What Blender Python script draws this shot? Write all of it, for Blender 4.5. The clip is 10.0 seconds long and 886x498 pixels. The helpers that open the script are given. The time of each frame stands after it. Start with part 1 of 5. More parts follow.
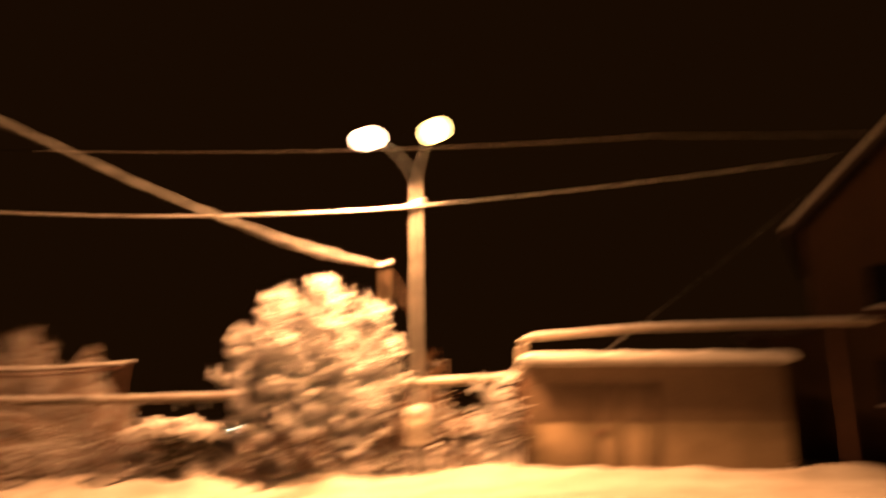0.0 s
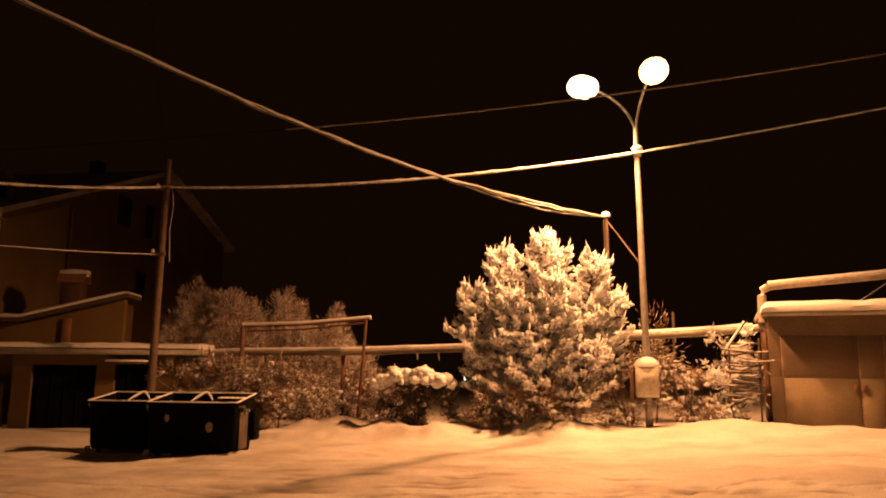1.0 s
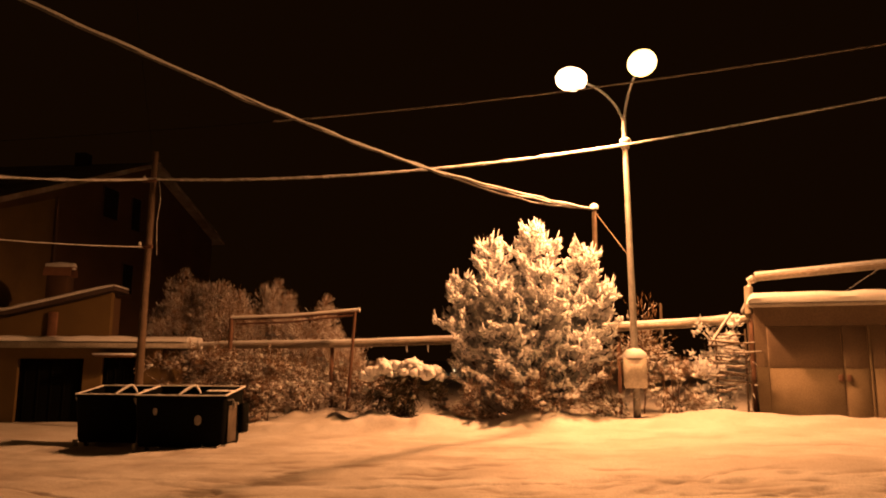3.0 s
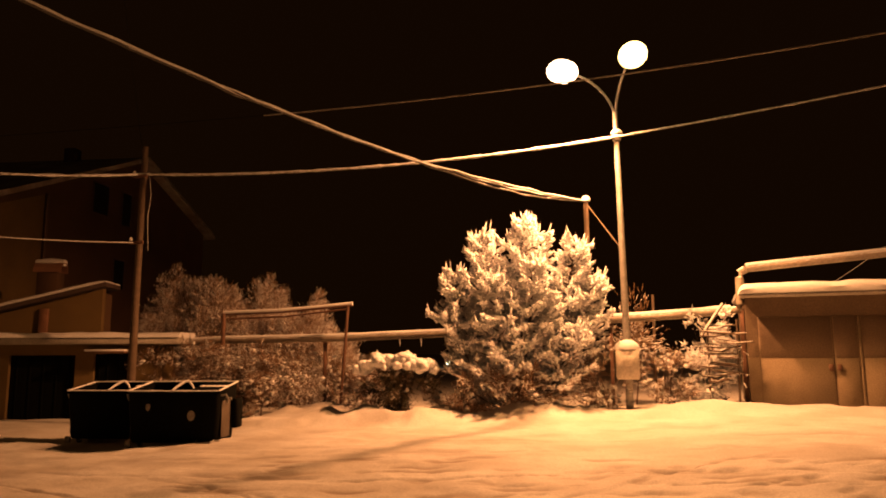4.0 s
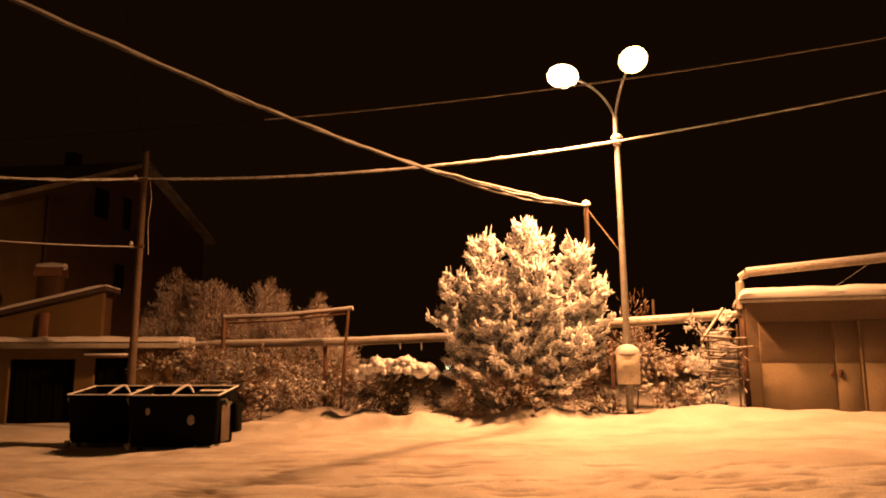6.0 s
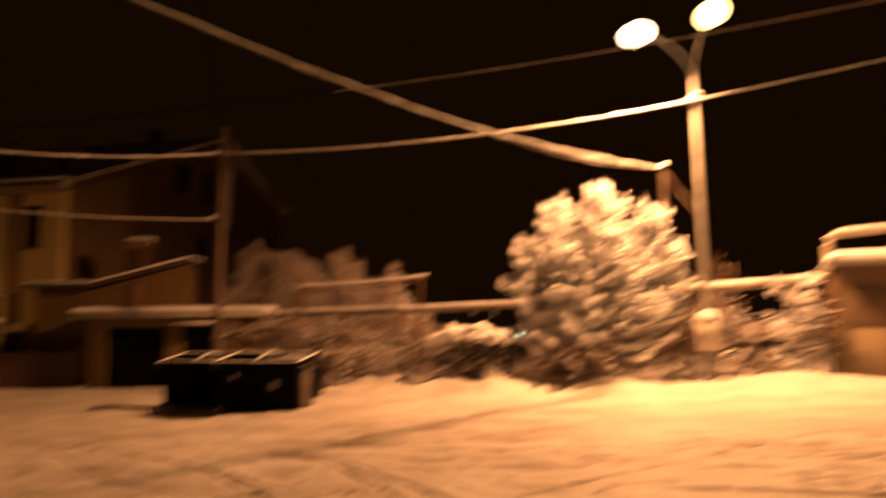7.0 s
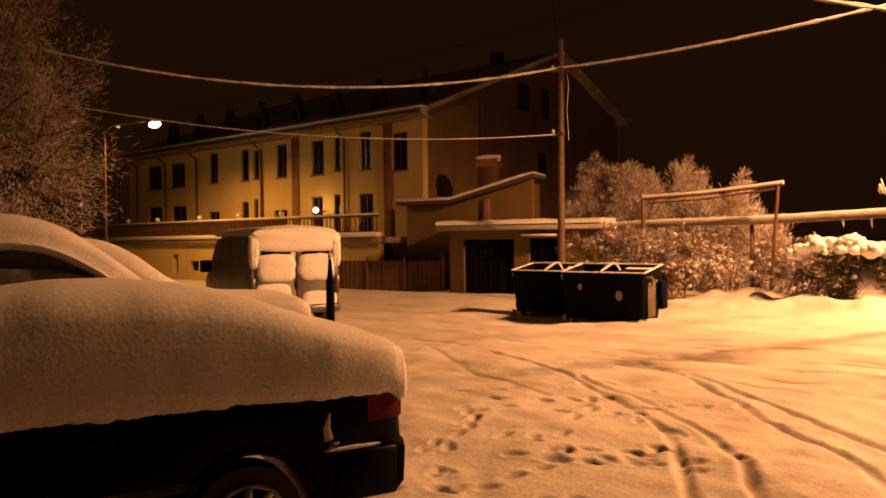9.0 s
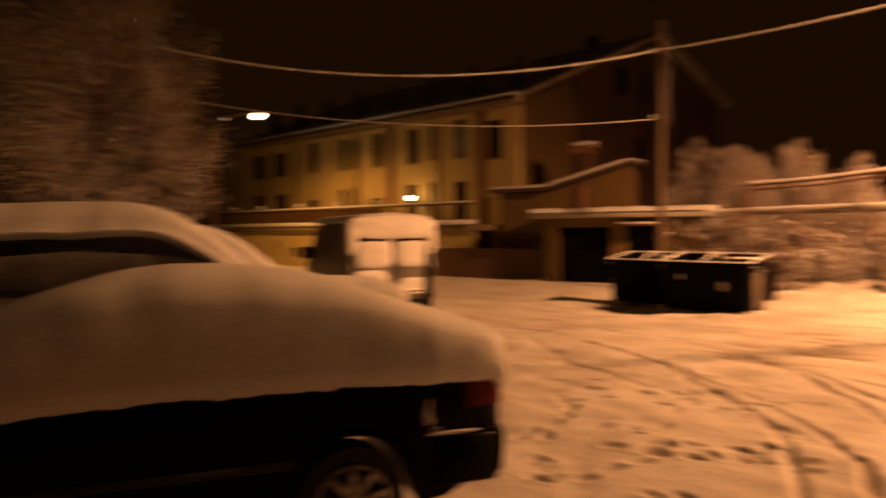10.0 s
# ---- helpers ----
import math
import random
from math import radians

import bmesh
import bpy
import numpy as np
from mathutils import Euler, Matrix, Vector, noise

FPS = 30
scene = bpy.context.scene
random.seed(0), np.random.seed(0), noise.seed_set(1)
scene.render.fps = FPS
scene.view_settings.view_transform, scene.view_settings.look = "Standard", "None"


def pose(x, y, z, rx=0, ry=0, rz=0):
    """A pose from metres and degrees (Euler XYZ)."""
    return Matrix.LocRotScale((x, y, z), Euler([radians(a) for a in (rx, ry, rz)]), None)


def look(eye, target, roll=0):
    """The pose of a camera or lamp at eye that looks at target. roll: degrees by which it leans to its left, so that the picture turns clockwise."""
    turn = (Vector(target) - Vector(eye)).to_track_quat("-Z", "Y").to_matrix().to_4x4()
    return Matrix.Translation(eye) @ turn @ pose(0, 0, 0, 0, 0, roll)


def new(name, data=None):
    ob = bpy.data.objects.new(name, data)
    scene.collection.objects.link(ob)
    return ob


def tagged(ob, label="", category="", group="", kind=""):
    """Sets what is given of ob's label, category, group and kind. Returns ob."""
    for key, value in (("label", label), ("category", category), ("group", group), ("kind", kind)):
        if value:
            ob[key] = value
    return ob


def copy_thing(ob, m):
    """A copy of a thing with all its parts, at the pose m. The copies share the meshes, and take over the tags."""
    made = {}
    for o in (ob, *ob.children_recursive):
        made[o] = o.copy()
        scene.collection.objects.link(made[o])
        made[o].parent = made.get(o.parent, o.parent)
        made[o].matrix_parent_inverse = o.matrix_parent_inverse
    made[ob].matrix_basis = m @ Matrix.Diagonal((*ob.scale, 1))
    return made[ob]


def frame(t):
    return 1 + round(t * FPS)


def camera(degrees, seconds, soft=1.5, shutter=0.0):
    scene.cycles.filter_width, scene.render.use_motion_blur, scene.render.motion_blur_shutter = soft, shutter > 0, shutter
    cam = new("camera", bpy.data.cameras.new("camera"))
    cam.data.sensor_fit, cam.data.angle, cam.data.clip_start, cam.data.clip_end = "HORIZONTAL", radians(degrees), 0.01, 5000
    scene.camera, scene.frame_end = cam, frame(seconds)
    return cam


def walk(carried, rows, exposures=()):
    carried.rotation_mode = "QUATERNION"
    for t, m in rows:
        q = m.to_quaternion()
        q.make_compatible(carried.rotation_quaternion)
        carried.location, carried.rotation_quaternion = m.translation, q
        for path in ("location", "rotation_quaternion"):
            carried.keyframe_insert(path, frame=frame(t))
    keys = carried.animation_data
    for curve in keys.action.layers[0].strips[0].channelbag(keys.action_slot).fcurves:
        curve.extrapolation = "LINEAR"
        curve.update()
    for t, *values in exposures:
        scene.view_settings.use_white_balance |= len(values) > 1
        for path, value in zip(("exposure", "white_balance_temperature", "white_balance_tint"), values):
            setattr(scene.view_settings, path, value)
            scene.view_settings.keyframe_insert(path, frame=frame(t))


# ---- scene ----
cam = camera(64.0, 10.0, soft=1.8, shutter=1.5)
EYE, ARM = 1.75, 0.35
# seconds, yaw, pitch and roll of a phone held at arm's length by someone turning on the spot
TURNS = [
    (0.0, -2.65, 13.23, 0.20),
    (0.5, 9.08, 10.08, 0.68),
    (1.0, 15.04, 9.43, -0.44),
    (1.5, 14.86, 8.44, -0.08),
    (2.0, 14.69, 8.89, 0.38),
    (2.5, 14.50, 9.29, -0.22),
    (3.0, 14.14, 8.80, -0.18),
    (4.5, 13.38, 8.24, 0.42),
    (5.0, 13.37, 8.46, 0.31),
    (6.5, 13.93, 8.62, 0.29),
    (7.0, 19.32, 6.02, 0.57),
    (7.5, 30.67, 2.17, 0.46),
    (8.0, 41.31, 0.51, 0.94),
    (8.5, 45.82, -0.55, 0.98),
    (9.0, 46.00, -0.79, 0.64),
    (9.5, 46.43, -1.34, 0.77),
    (10.0, 53.47, -1.71, 0.51),
]


def held(yaw, pitch, roll):
    a = radians(yaw)
    return (pose(-ARM * math.sin(a), ARM * math.cos(a), EYE, 0, 0, yaw)
            @ pose(0, 0, 0, 90 + pitch) @ pose(0, 0, 0, 0, 0, -roll))


walk(cam, [(t, held(a, b, c)) for t, a, b, c in TURNS],
     exposures=((0.0, 0.5), (0.5, -0.15), (1.0, -0.3), (3.0, -0.25), (4.5, -0.12), (6.5, -0.05), (7.0, 0.05), (8.3, 0.84), (9.5, 0.86), (10.0, 0.6)))

# ---- light ----
world = bpy.data.worlds.new("night")
scene.world = world
world.use_nodes = True
world.node_tree.nodes["Background"].inputs[0].default_value = (1.0, 0.36, 0.075, 1)
world.node_tree.nodes["Background"].inputs[1].default_value = 0.0060

SODIUM = (1.0, 0.38, 0.13)
WARM = (1.0, 0.40, 0.085)


def lamp(name, place, power, colour, radius=0.12, cone=None, throw=(0.0, 0.001)):
    data = bpy.data.lights.new(name, "SPOT" if cone else "POINT")
    data.energy, data.color, data.shadow_soft_size = power, colour, radius
    if cone:
        data.spot_size, data.spot_blend = radians(cone), 0.5
    ob = new(name, data)
    ob.matrix_world = look(place, Vector(place) + Vector((*throw, -1)))
    return ob


LAMP_A = (-1.2, 19.0, 9.2)
LAMP_B = (0.63, 18.15, 9.12)
lamp("sodium_bulb", (LAMP_A[0], LAMP_A[1], LAMP_A[2] - 0.40), 9300, SODIUM, 0.22, 160, (-0.17, 0.0))
lamp("sodium_bulb", (LAMP_B[0], LAMP_B[1], LAMP_B[2] - 0.40), 4700, (1.0, 0.41, 0.13), 0.22, 156, (-0.13, -0.40))
lamp("street_bulb", (-31.8, 13.0, 6.70), 1350, WARM, 0.1, 168)
lamp("porch_bulb", (-28.2, 18.95, 3.27), 22, WARM, 0.06)

# ---- materials ----


def material(name, colour, rough=0.8, metal=0.0, second=None, scale=4.0, bump=0.0, bump_scale=30.0,
             snow=None, spec=0.5, fine=None, slush_and_dim=None):
    """A surface with two scales of variation; snow: normal z above which snow lies on it."""
    m = bpy.data.materials.new(name)
    m.use_nodes = True
    nt = m.node_tree
    b = nt.nodes["Principled BSDF"]
    b.inputs["Roughness"].default_value = rough
    b.inputs["Metallic"].default_value = metal
    b.inputs["Specular IOR Level"].default_value = spec
    co = nt.nodes.new("ShaderNodeTexCoord")

    def noise_tex(s, detail=5.0):
        n = nt.nodes.new("ShaderNodeTexNoise")
        n.inputs["Scale"].default_value, n.inputs["Detail"].default_value = s, detail
        nt.links.new(co.outputs["Object"], n.inputs["Vector"])
        return n

    def mix(fac, a, c):
        x = nt.nodes.new("ShaderNodeMix")
        x.data_type = "RGBA"
        for sock, v in ((x.inputs[0], fac), (x.inputs[6], a), (x.inputs[7], c)):
            if isinstance(v, tuple):
                sock.default_value = (*v, 1)
            elif isinstance(v, float):
                sock.default_value = v
            else:
                nt.links.new(v, sock)
        return x.outputs[2]

    def ramp(sock, lo, hi):
        r = nt.nodes.new("ShaderNodeMapRange")
        r.inputs[1].default_value, r.inputs[2].default_value = lo, hi
        nt.links.new(sock, r.inputs[0])
        return r.outputs[0]

    second = second or tuple(c * 0.7 for c in colour)
    col = mix(ramp(noise_tex(scale).outputs["Fac"], 0.38, 0.66), colour, second)
    fine = fine if fine is not None else bump_scale
    col = mix(ramp(noise_tex(fine).outputs["Fac"], 0.35, 0.9), col, tuple(c * 0.6 for c in second))
    height = noise_tex(bump_scale).outputs["Fac"]
    if snow is not None:
        geo = nt.nodes.new("ShaderNodeNewGeometry")
        sep = nt.nodes.new("ShaderNodeSeparateXYZ")
        nt.links.new(geo.outputs["Normal"], sep.inputs[0])
        add = nt.nodes.new("ShaderNodeMath")
        add.operation = "MULTIPLY_ADD"
        nt.links.new(noise_tex(9.0).outputs["Fac"], add.inputs[0])
        add.inputs[1].default_value = 0.9
        nt.links.new(sep.outputs[2], add.inputs[2])
        col = mix(ramp(add.outputs[0], snow + 0.33, snow + 0.58), col, (0.82, 0.83, 0.86))
    if slush_and_dim is not None:
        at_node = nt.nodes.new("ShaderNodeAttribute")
        at_node.attribute_name = "slush_and_dim"
        col = mix(at_node.outputs["Fac"], col, slush_and_dim)
    nt.links.new(col, b.inputs["Base Color"])
    if bump:
        bp = nt.nodes.new("ShaderNodeBump")
        bp.inputs["Strength"].default_value, bp.inputs["Distance"].default_value = bump, 0.02
        nt.links.new(height, bp.inputs["Height"])
        nt.links.new(bp.outputs["Normal"], b.inputs["Normal"])
    return m


def glow(name, colour, strength):
    m = bpy.data.materials.new(name)
    m.use_nodes = True
    b = m.node_tree.nodes["Principled BSDF"]
    b.inputs["Base Color"].default_value = (*colour, 1)
    b.inputs["Emission Color"].default_value = (*colour, 1)
    b.inputs["Emission Strength"].default_value = strength
    return m


SNOW = material("snow", (0.82, 0.83, 0.86), 0.75, second=(0.74, 0.75, 0.78), scale=1.3, bump=0.5, bump_scale=22.0, fine=60.0)
SNOW_GROUND = material("trodden_snow", (0.71, 0.70, 0.70), 0.7, second=(0.55, 0.52, 0.49), scale=0.7, bump=0.4, bump_scale=14.0, fine=38.0, slush_and_dim=(0.26, 0.21, 0.17))
CAR_SNOW = material("car_snow", (0.82, 0.83, 0.86), 0.8, second=(0.75, 0.76, 0.79), scale=3.0, bump=0.16, bump_scale=42.0, fine=60.0)
TWIG = material("snowy_twig", (0.16, 0.10, 0.06), 0.9, scale=6.0, snow=-0.85)
TWIG_BARE = material("thin_snow_twig", (0.25, 0.145, 0.075), 0.9, scale=6.0, snow=0.42)
TWIG_FROST = material("frosted_twig", (0.34, 0.21, 0.11), 0.9, scale=6.0, snow=0.0)
LEAF = material("snowy_leaf", (0.07, 0.065, 0.035), 0.85, second=(0.12, 0.08, 0.04), scale=5.0, snow=0.8)
BARK = material("bark", (0.14, 0.09, 0.06), 0.9, scale=9.0, bump=0.8, bump_scale=40.0, snow=0.75)
GALV = material("galvanised_steel", (0.42, 0.41, 0.39), 0.55, 0.5, scale=3.0, bump=0.1)
CONCRETE = material("concrete", (0.42, 0.40, 0.36), 0.9, scale=1.5, bump=0.4, bump_scale=25.0)
WOODPOLE = material("weathered_wood", (0.13, 0.09, 0.06), 0.85, scale=5.0, bump=0.5)
PIPE = material("pipe_wrap", (0.36, 0.31, 0.25), 0.7, scale=2.5, bump=0.4, bump_scale=14.0, snow=0.55)
CABLE = material("snowy_cable", (0.05, 0.05, 0.05), 0.6, snow=-0.55)
WIRE = material("wire", (0.30, 0.28, 0.26), 0.6, snow=-0.2)
# shed render above the band, the overhang's shadow put into its colour
SHEDSHADE = material("shaded_limewash", (0.155, 0.11, 0.07), 0.9, second=(0.12, 0.085, 0.055), scale=1.1, bump=0.4, bump_scale=30.0)
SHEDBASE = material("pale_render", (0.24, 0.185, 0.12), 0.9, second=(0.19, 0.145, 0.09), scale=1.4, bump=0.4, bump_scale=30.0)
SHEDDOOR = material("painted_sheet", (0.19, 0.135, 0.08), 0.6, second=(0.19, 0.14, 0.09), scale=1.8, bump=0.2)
RUST = material("rusty_iron", (0.16, 0.08, 0.05), 0.8, scale=8.0, bump=0.3)
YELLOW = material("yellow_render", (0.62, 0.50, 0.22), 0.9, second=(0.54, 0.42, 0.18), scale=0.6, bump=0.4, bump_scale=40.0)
# render colour darkened for walls the lamps should leave dim
DARKENED = material("darkened_render", (0.095, 0.052, 0.024), 0.9, second=(0.075, 0.04, 0.02), scale=0.6, bump=0.4, bump_scale=40.0)
# YELLOW's render again, its weak grazing light put into the colour
DIMYELLOW = material("dimmed_yellow_render", (0.17, 0.11, 0.036), 0.9, second=(0.13, 0.085, 0.03), scale=0.8, bump=0.4, bump_scale=40.0)
BRICK = material("brown_pilaster", (0.24, 0.12, 0.07), 0.9, scale=2.0, bump=0.4)
ROOF = material("dark_roof", (0.06, 0.035, 0.03), 0.85, second=(0.08, 0.06, 0.05), scale=1.5, bump=0.4)
FROSTROOF = material("snow_dusted_roof", (0.46, 0.43, 0.40), 0.85, second=(0.22, 0.17, 0.14), scale=1.2, bump=0.4)
FRAME = material("dark_wood_frame", (0.09, 0.05, 0.03), 0.6, scale=8.0)
GLASS = material("dark_glass", (0.015, 0.015, 0.018), 0.22, spec=0.4)
RAIL = material("brown_rail", (0.13, 0.07, 0.04), 0.5, 0.2)
BIN = material("bin_plastic", (0.0035, 0.004, 0.0035), 0.75, scale=3.0, bump=0.2, fine=12.0, spec=0.06)
# bin end colour, lightened to hold the lamplight on it
LITEND = material("lamplit_steel", (0.14, 0.11, 0.085), 0.6, 0.2, scale=4.0, bump=0.2)
STICKER = material("worn_sticker", (0.34, 0.32, 0.28), 0.6, scale=12.0)
BLACKPAINT = material("dark_car_paint", (0.003, 0.003, 0.004), 0.42, 0.0, scale=2.0, spec=0.07)
GREYPAINT = material("grey_car_paint", (0.10, 0.095, 0.09), 0.35, 0.2, scale=2.0)
DUSTED = material("snow_dusted_paint", (0.30, 0.28, 0.27), 0.7, 0.0, second=(0.16, 0.15, 0.145), scale=5.0, bump=0.3)
VANPAINT = material("light_van_paint", (0.22, 0.21, 0.20), 0.4, 0.0, scale=2.0)
RUBBER = material("rubber", (0.02, 0.02, 0.02), 0.85, scale=8.0)
ALLOY = material("alloy_rim", (0.45, 0.44, 0.43), 0.35, 0.8, scale=8.0)
TAILRED = material("red_lens", (0.12, 0.004, 0.002), 0.45, scale=20.0, spec=0.1)
PLASTICBOX = material("pale_plastic", (0.62, 0.58, 0.50), 0.6, scale=4.0, bump=0.1)
BOWL_A = glow("lit_bowl", (1.0, 0.62, 0.36), 9.0)
BOWL_B = glow("lit_yellow_bowl", (1.0, 0.66, 0.22), 7.0)
BOWL_FAR = glow("lit_far_bowl", (1.0, 0.80, 0.40), 12.0)
GLOBE = material("white_globe", (0.8, 0.8, 0.78), 0.4)
DIMLIGHT = glow("dim_far_light", (1.0, 0.6, 0.3), 0.45)
FARLIGHT = glow("far_light", (0.85, 1.0, 0.75), 16.0)

# ---- mesh helpers ----


class Mesh:
    """Collects vertices and faces for one mesh."""

    def __init__(self):
        self.v, self.f = [], []

    def add(self, verts, faces):
        k = len(self.v)
        self.v += [tuple(p) for p in verts]
        self.f += [tuple(i + k for i in f) for f in faces]
        return self

    def box(self, x0, x1, y0, y1, z0, z1, c=0.0, m=None):
        """A box with edges chamfered by c, moved by m."""
        cx, cy, cz = (x0 + x1) / 2, (y0 + y1) / 2, (z0 + z1) / 2
        h = ((x1 - x0) / 2, (y1 - y0) / 2, (z1 - z0) / 2)
        c = min(c, 0.45 * min(h)) if c else 0.0
        if not c:
            vs = [(cx + sx * h[0], cy + sy * h[1], cz + sz * h[2]) for sx in (-1, 1) for sy in (-1, 1) for sz in (-1, 1)]
            fs = [(0, 1, 3, 2), (4, 6, 7, 5), (0, 4, 5, 1), (2, 3, 7, 6), (0, 2, 6, 4), (1, 5, 7, 3)]
        else:
            vs, idx = [], {}
            for sx in (-1, 1):
                for sy in (-1, 1):
                    for sz in (-1, 1):
                        for ax in range(3):
                            d = [h[i] if i == ax else h[i] - c for i in range(3)]
                            idx[sx, sy, sz, ax] = len(vs)
                            vs.append((cx + sx * d[0], cy + sy * d[1], cz + sz * d[2]))
            fs = []
            ring = [(-1, -1), (1, -1), (1, 1), (-1, 1)]
            for s in (-1, 1):
                fs.append([idx[s, a, b, 0] for a, b in ring][::s])
                fs.append([idx[a, s, b, 1] for a, b in ring][::-s])
                fs.append([idx[a, b, s, 2] for a, b in ring][::s])
            for a in (-1, 1):
                for b in (-1, 1):
                    fs.append((idx[-1, a, b, 1], idx[1, a, b, 1], idx[1, a, b, 2], idx[-1, a, b, 2]))
                    fs.append((idx[a, -1, b, 0], idx[a, 1, b, 0], idx[a, 1, b, 2], idx[a, -1, b, 2]))
                    fs.append((idx[a, b, -1, 0], idx[a, b, 1, 0], idx[a, b, 1, 1], idx[a, b, -1, 1]))
                    for s in (-1, 1):
                        fs.append((idx[s, a, b, 0], idx[s, a, b, 1], idx[s, a, b, 2]))
        if m is not None:
            vs = [m @ Vector(p) for p in vs]
        return self.add(vs, fs)

    def tube(self, pts, radii, seg=8, caps=True, squash=1.0):
        """A tube along points; radii: one or a list."""
        pts = [Vector(p) for p in pts]
        n = len(pts)
        radii = radii if hasattr(radii, "__len__") else [radii] * n
        vs, fs = [], []
        for i, p in enumerate(pts):
            d = (pts[min(i + 1, n - 1)] - pts[max(i - 1, 0)]).normalized()
            ref = Vector((0, 0, 1)) if abs(d.z) < 0.95 else Vector((1, 0, 0))
            a = d.cross(ref).normalized()
            b = a.cross(d).normalized()
            for k in range(seg):
                w = 2 * math.pi * k / seg
                vs.append(p + a * (math.cos(w) * radii[i]) + b * (math.sin(w) * radii[i] * squash))
        for i in range(n - 1):
            for k in range(seg):
                j = (k + 1) % seg
                fs.append((i * seg + k, i * seg + j, (i + 1) * seg + j, (i + 1) * seg + k))
        if caps:
            fs.append(tuple(range(seg))[::-1])
            fs.append(tuple((n - 1) * seg + k for k in range(seg)))
        return self.add(vs, fs)

    def rings(self, rings, closed=True, caps=True):
        """Skin a list of rings of equal length."""
        n = len(rings[0])
        vs = [p for r in rings for p in r]
        fs = []
        for i in range(len(rings) - 1):
            for k in range(n if closed else n - 1):
                j = (k + 1) % n
                fs.append((i * n + k, i * n + j, (i + 1) * n + j, (i + 1) * n + k))
        if caps:
            fs.append(tuple(range(n))[::-1])
            fs.append(tuple((len(rings) - 1) * n + k for k in range(n)))
        return self.add(vs, fs)

    def prism(self, outline, y0, y1):
        """An outline in x and z, drawn out from y0 to y1."""
        n = len(outline)
        vs = [(x, y0, z) for x, z in outline] + [(x, y1, z) for x, z in outline]
        fs = [tuple(range(n)), tuple(range(2 * n - 1, n - 1, -1))]
        fs += [(i, i + n, (i + 1) % n + n, (i + 1) % n) for i in range(n)]
        return self.add(vs, fs)

    def wall(self, x0, x1, z0, z1, y0, y1, holes):
        """A wall in the xz plane, y0 to y1 thick, with openings (x0, x1, z0, z1) through it."""
        xs = sorted({x0, x1, *(v for h in holes for v in h[:2])})
        zs = sorted({z0, z1, *(v for h in holes for v in h[2:])})

        def solid(i, j):
            if not (0 <= i < len(xs) - 1 and 0 <= j < len(zs) - 1):
                return False
            u, w = (xs[i] + xs[i + 1]) / 2, (zs[j] + zs[j + 1]) / 2
            return not any(h[0] < u < h[1] and h[2] < w < h[3] for h in holes)
        index, vs, fs = {}, [], []

        def corner(i, j, y):
            if (i, j, y) not in index:
                index[i, j, y] = len(vs)
                vs.append((xs[i], y, zs[j]))
            return index[i, j, y]
        for i in range(len(xs) - 1):
            for j in range(len(zs) - 1):
                if not solid(i, j):
                    continue
                ring = [(i, j), (i + 1, j), (i + 1, j + 1), (i, j + 1)]
                for y in (y0, y1):
                    fs.append([corner(a, b, y) for a, b in ring])
                for (p, q), (di, dj) in zip(zip(ring, ring[1:] + ring[:1]), ((0, -1), (1, 0), (0, 1), (-1, 0))):
                    if not solid(i + di, j + dj):
                        fs.append((corner(*p, y0), corner(*q, y0), corner(*q, y1), corner(*p, y1)))
        return self.add(vs, fs)

    def dome(self, cx, cy, cz, rx, ry, rz, seg=14, rows=6, low=-1.0):
        rings = []
        for i in range(rows + 1):
            s = low + (0.999 - low) * i / rows
            r = math.sqrt(max(1 - s * s, 0.0004))
            rings.append([(cx + rx * r * math.cos(2 * math.pi * k / seg), cy + ry * r * math.sin(2 * math.pi * k / seg), cz + rz * s) for k in range(seg)])
        return self.rings(rings)

    def pillow(self, x, y0, y1, z0, z1, thick, seed=0.0, seg=28, rows=5):
        """A rounded slab of stuck snow on a plane facing -x."""
        cy, cz, ry, rz = (y0 + y1) / 2, (z0 + z1) / 2, (y1 - y0) / 2, (z1 - z0) / 2
        rings = []
        for i in range(rows + 1):
            s = i / rows
            k, h = 1 - 0.96 * s ** 1.6, thick * (1 - (1 - s) ** 3)
            ring = []
            for q in range(seg):
                a = 2 * math.pi * q / seg
                c, d = math.cos(a), math.sin(a)
                g = (abs(c) ** 4 + abs(d) ** 4) ** -0.25 * (1 + 0.09 * noise.noise(Vector((c * 2.3, d * 2.3, seed))))
                ring.append((x - h * (1 + 0.3 * noise.noise(Vector((c * k * 3, d * k * 3, seed + 4)))), cy + ry * k * g * c, cz + rz * k * g * d))
            rings.append(ring)
        return self.rings(rings)

    def data(self, name, mat, smooth=False):
        me = bpy.data.meshes.new(name)
        me.from_pydata(self.v, [], self.f)
        bm = bmesh.new()
        bm.from_mesh(me)
        bmesh.ops.recalc_face_normals(bm, faces=bm.faces)
        bm.to_mesh(me)
        bm.free()
        me.materials.append(mat)
        if smooth:
            me.shade_smooth()
            if smooth != "all":
                me.set_sharp_from_angle(angle=radians(50))
        return me


def part(name, mesh, mat, parent, label="", smooth=True):
    ob = new(name, mesh.data(name, mat, smooth))
    ob.parent = parent
    return tagged(ob, label)


def thing(name, m, label, category, group="", kind=""):
    ob = new(name)
    ob.matrix_world = m
    ob.empty_display_size = 0.2
    return tagged(ob, label, category, group, kind)


def single(name, mesh, mat, label, category, group="", kind="", smooth=True, m=None):
    ob = new(name, mesh.data(name, mat, smooth))
    if m is not None:
        ob.matrix_world = m
    return tagged(ob, label, category, group, kind)


def wob(x, y, z=0.0):
    return noise.noise(Vector((x, y, z)))


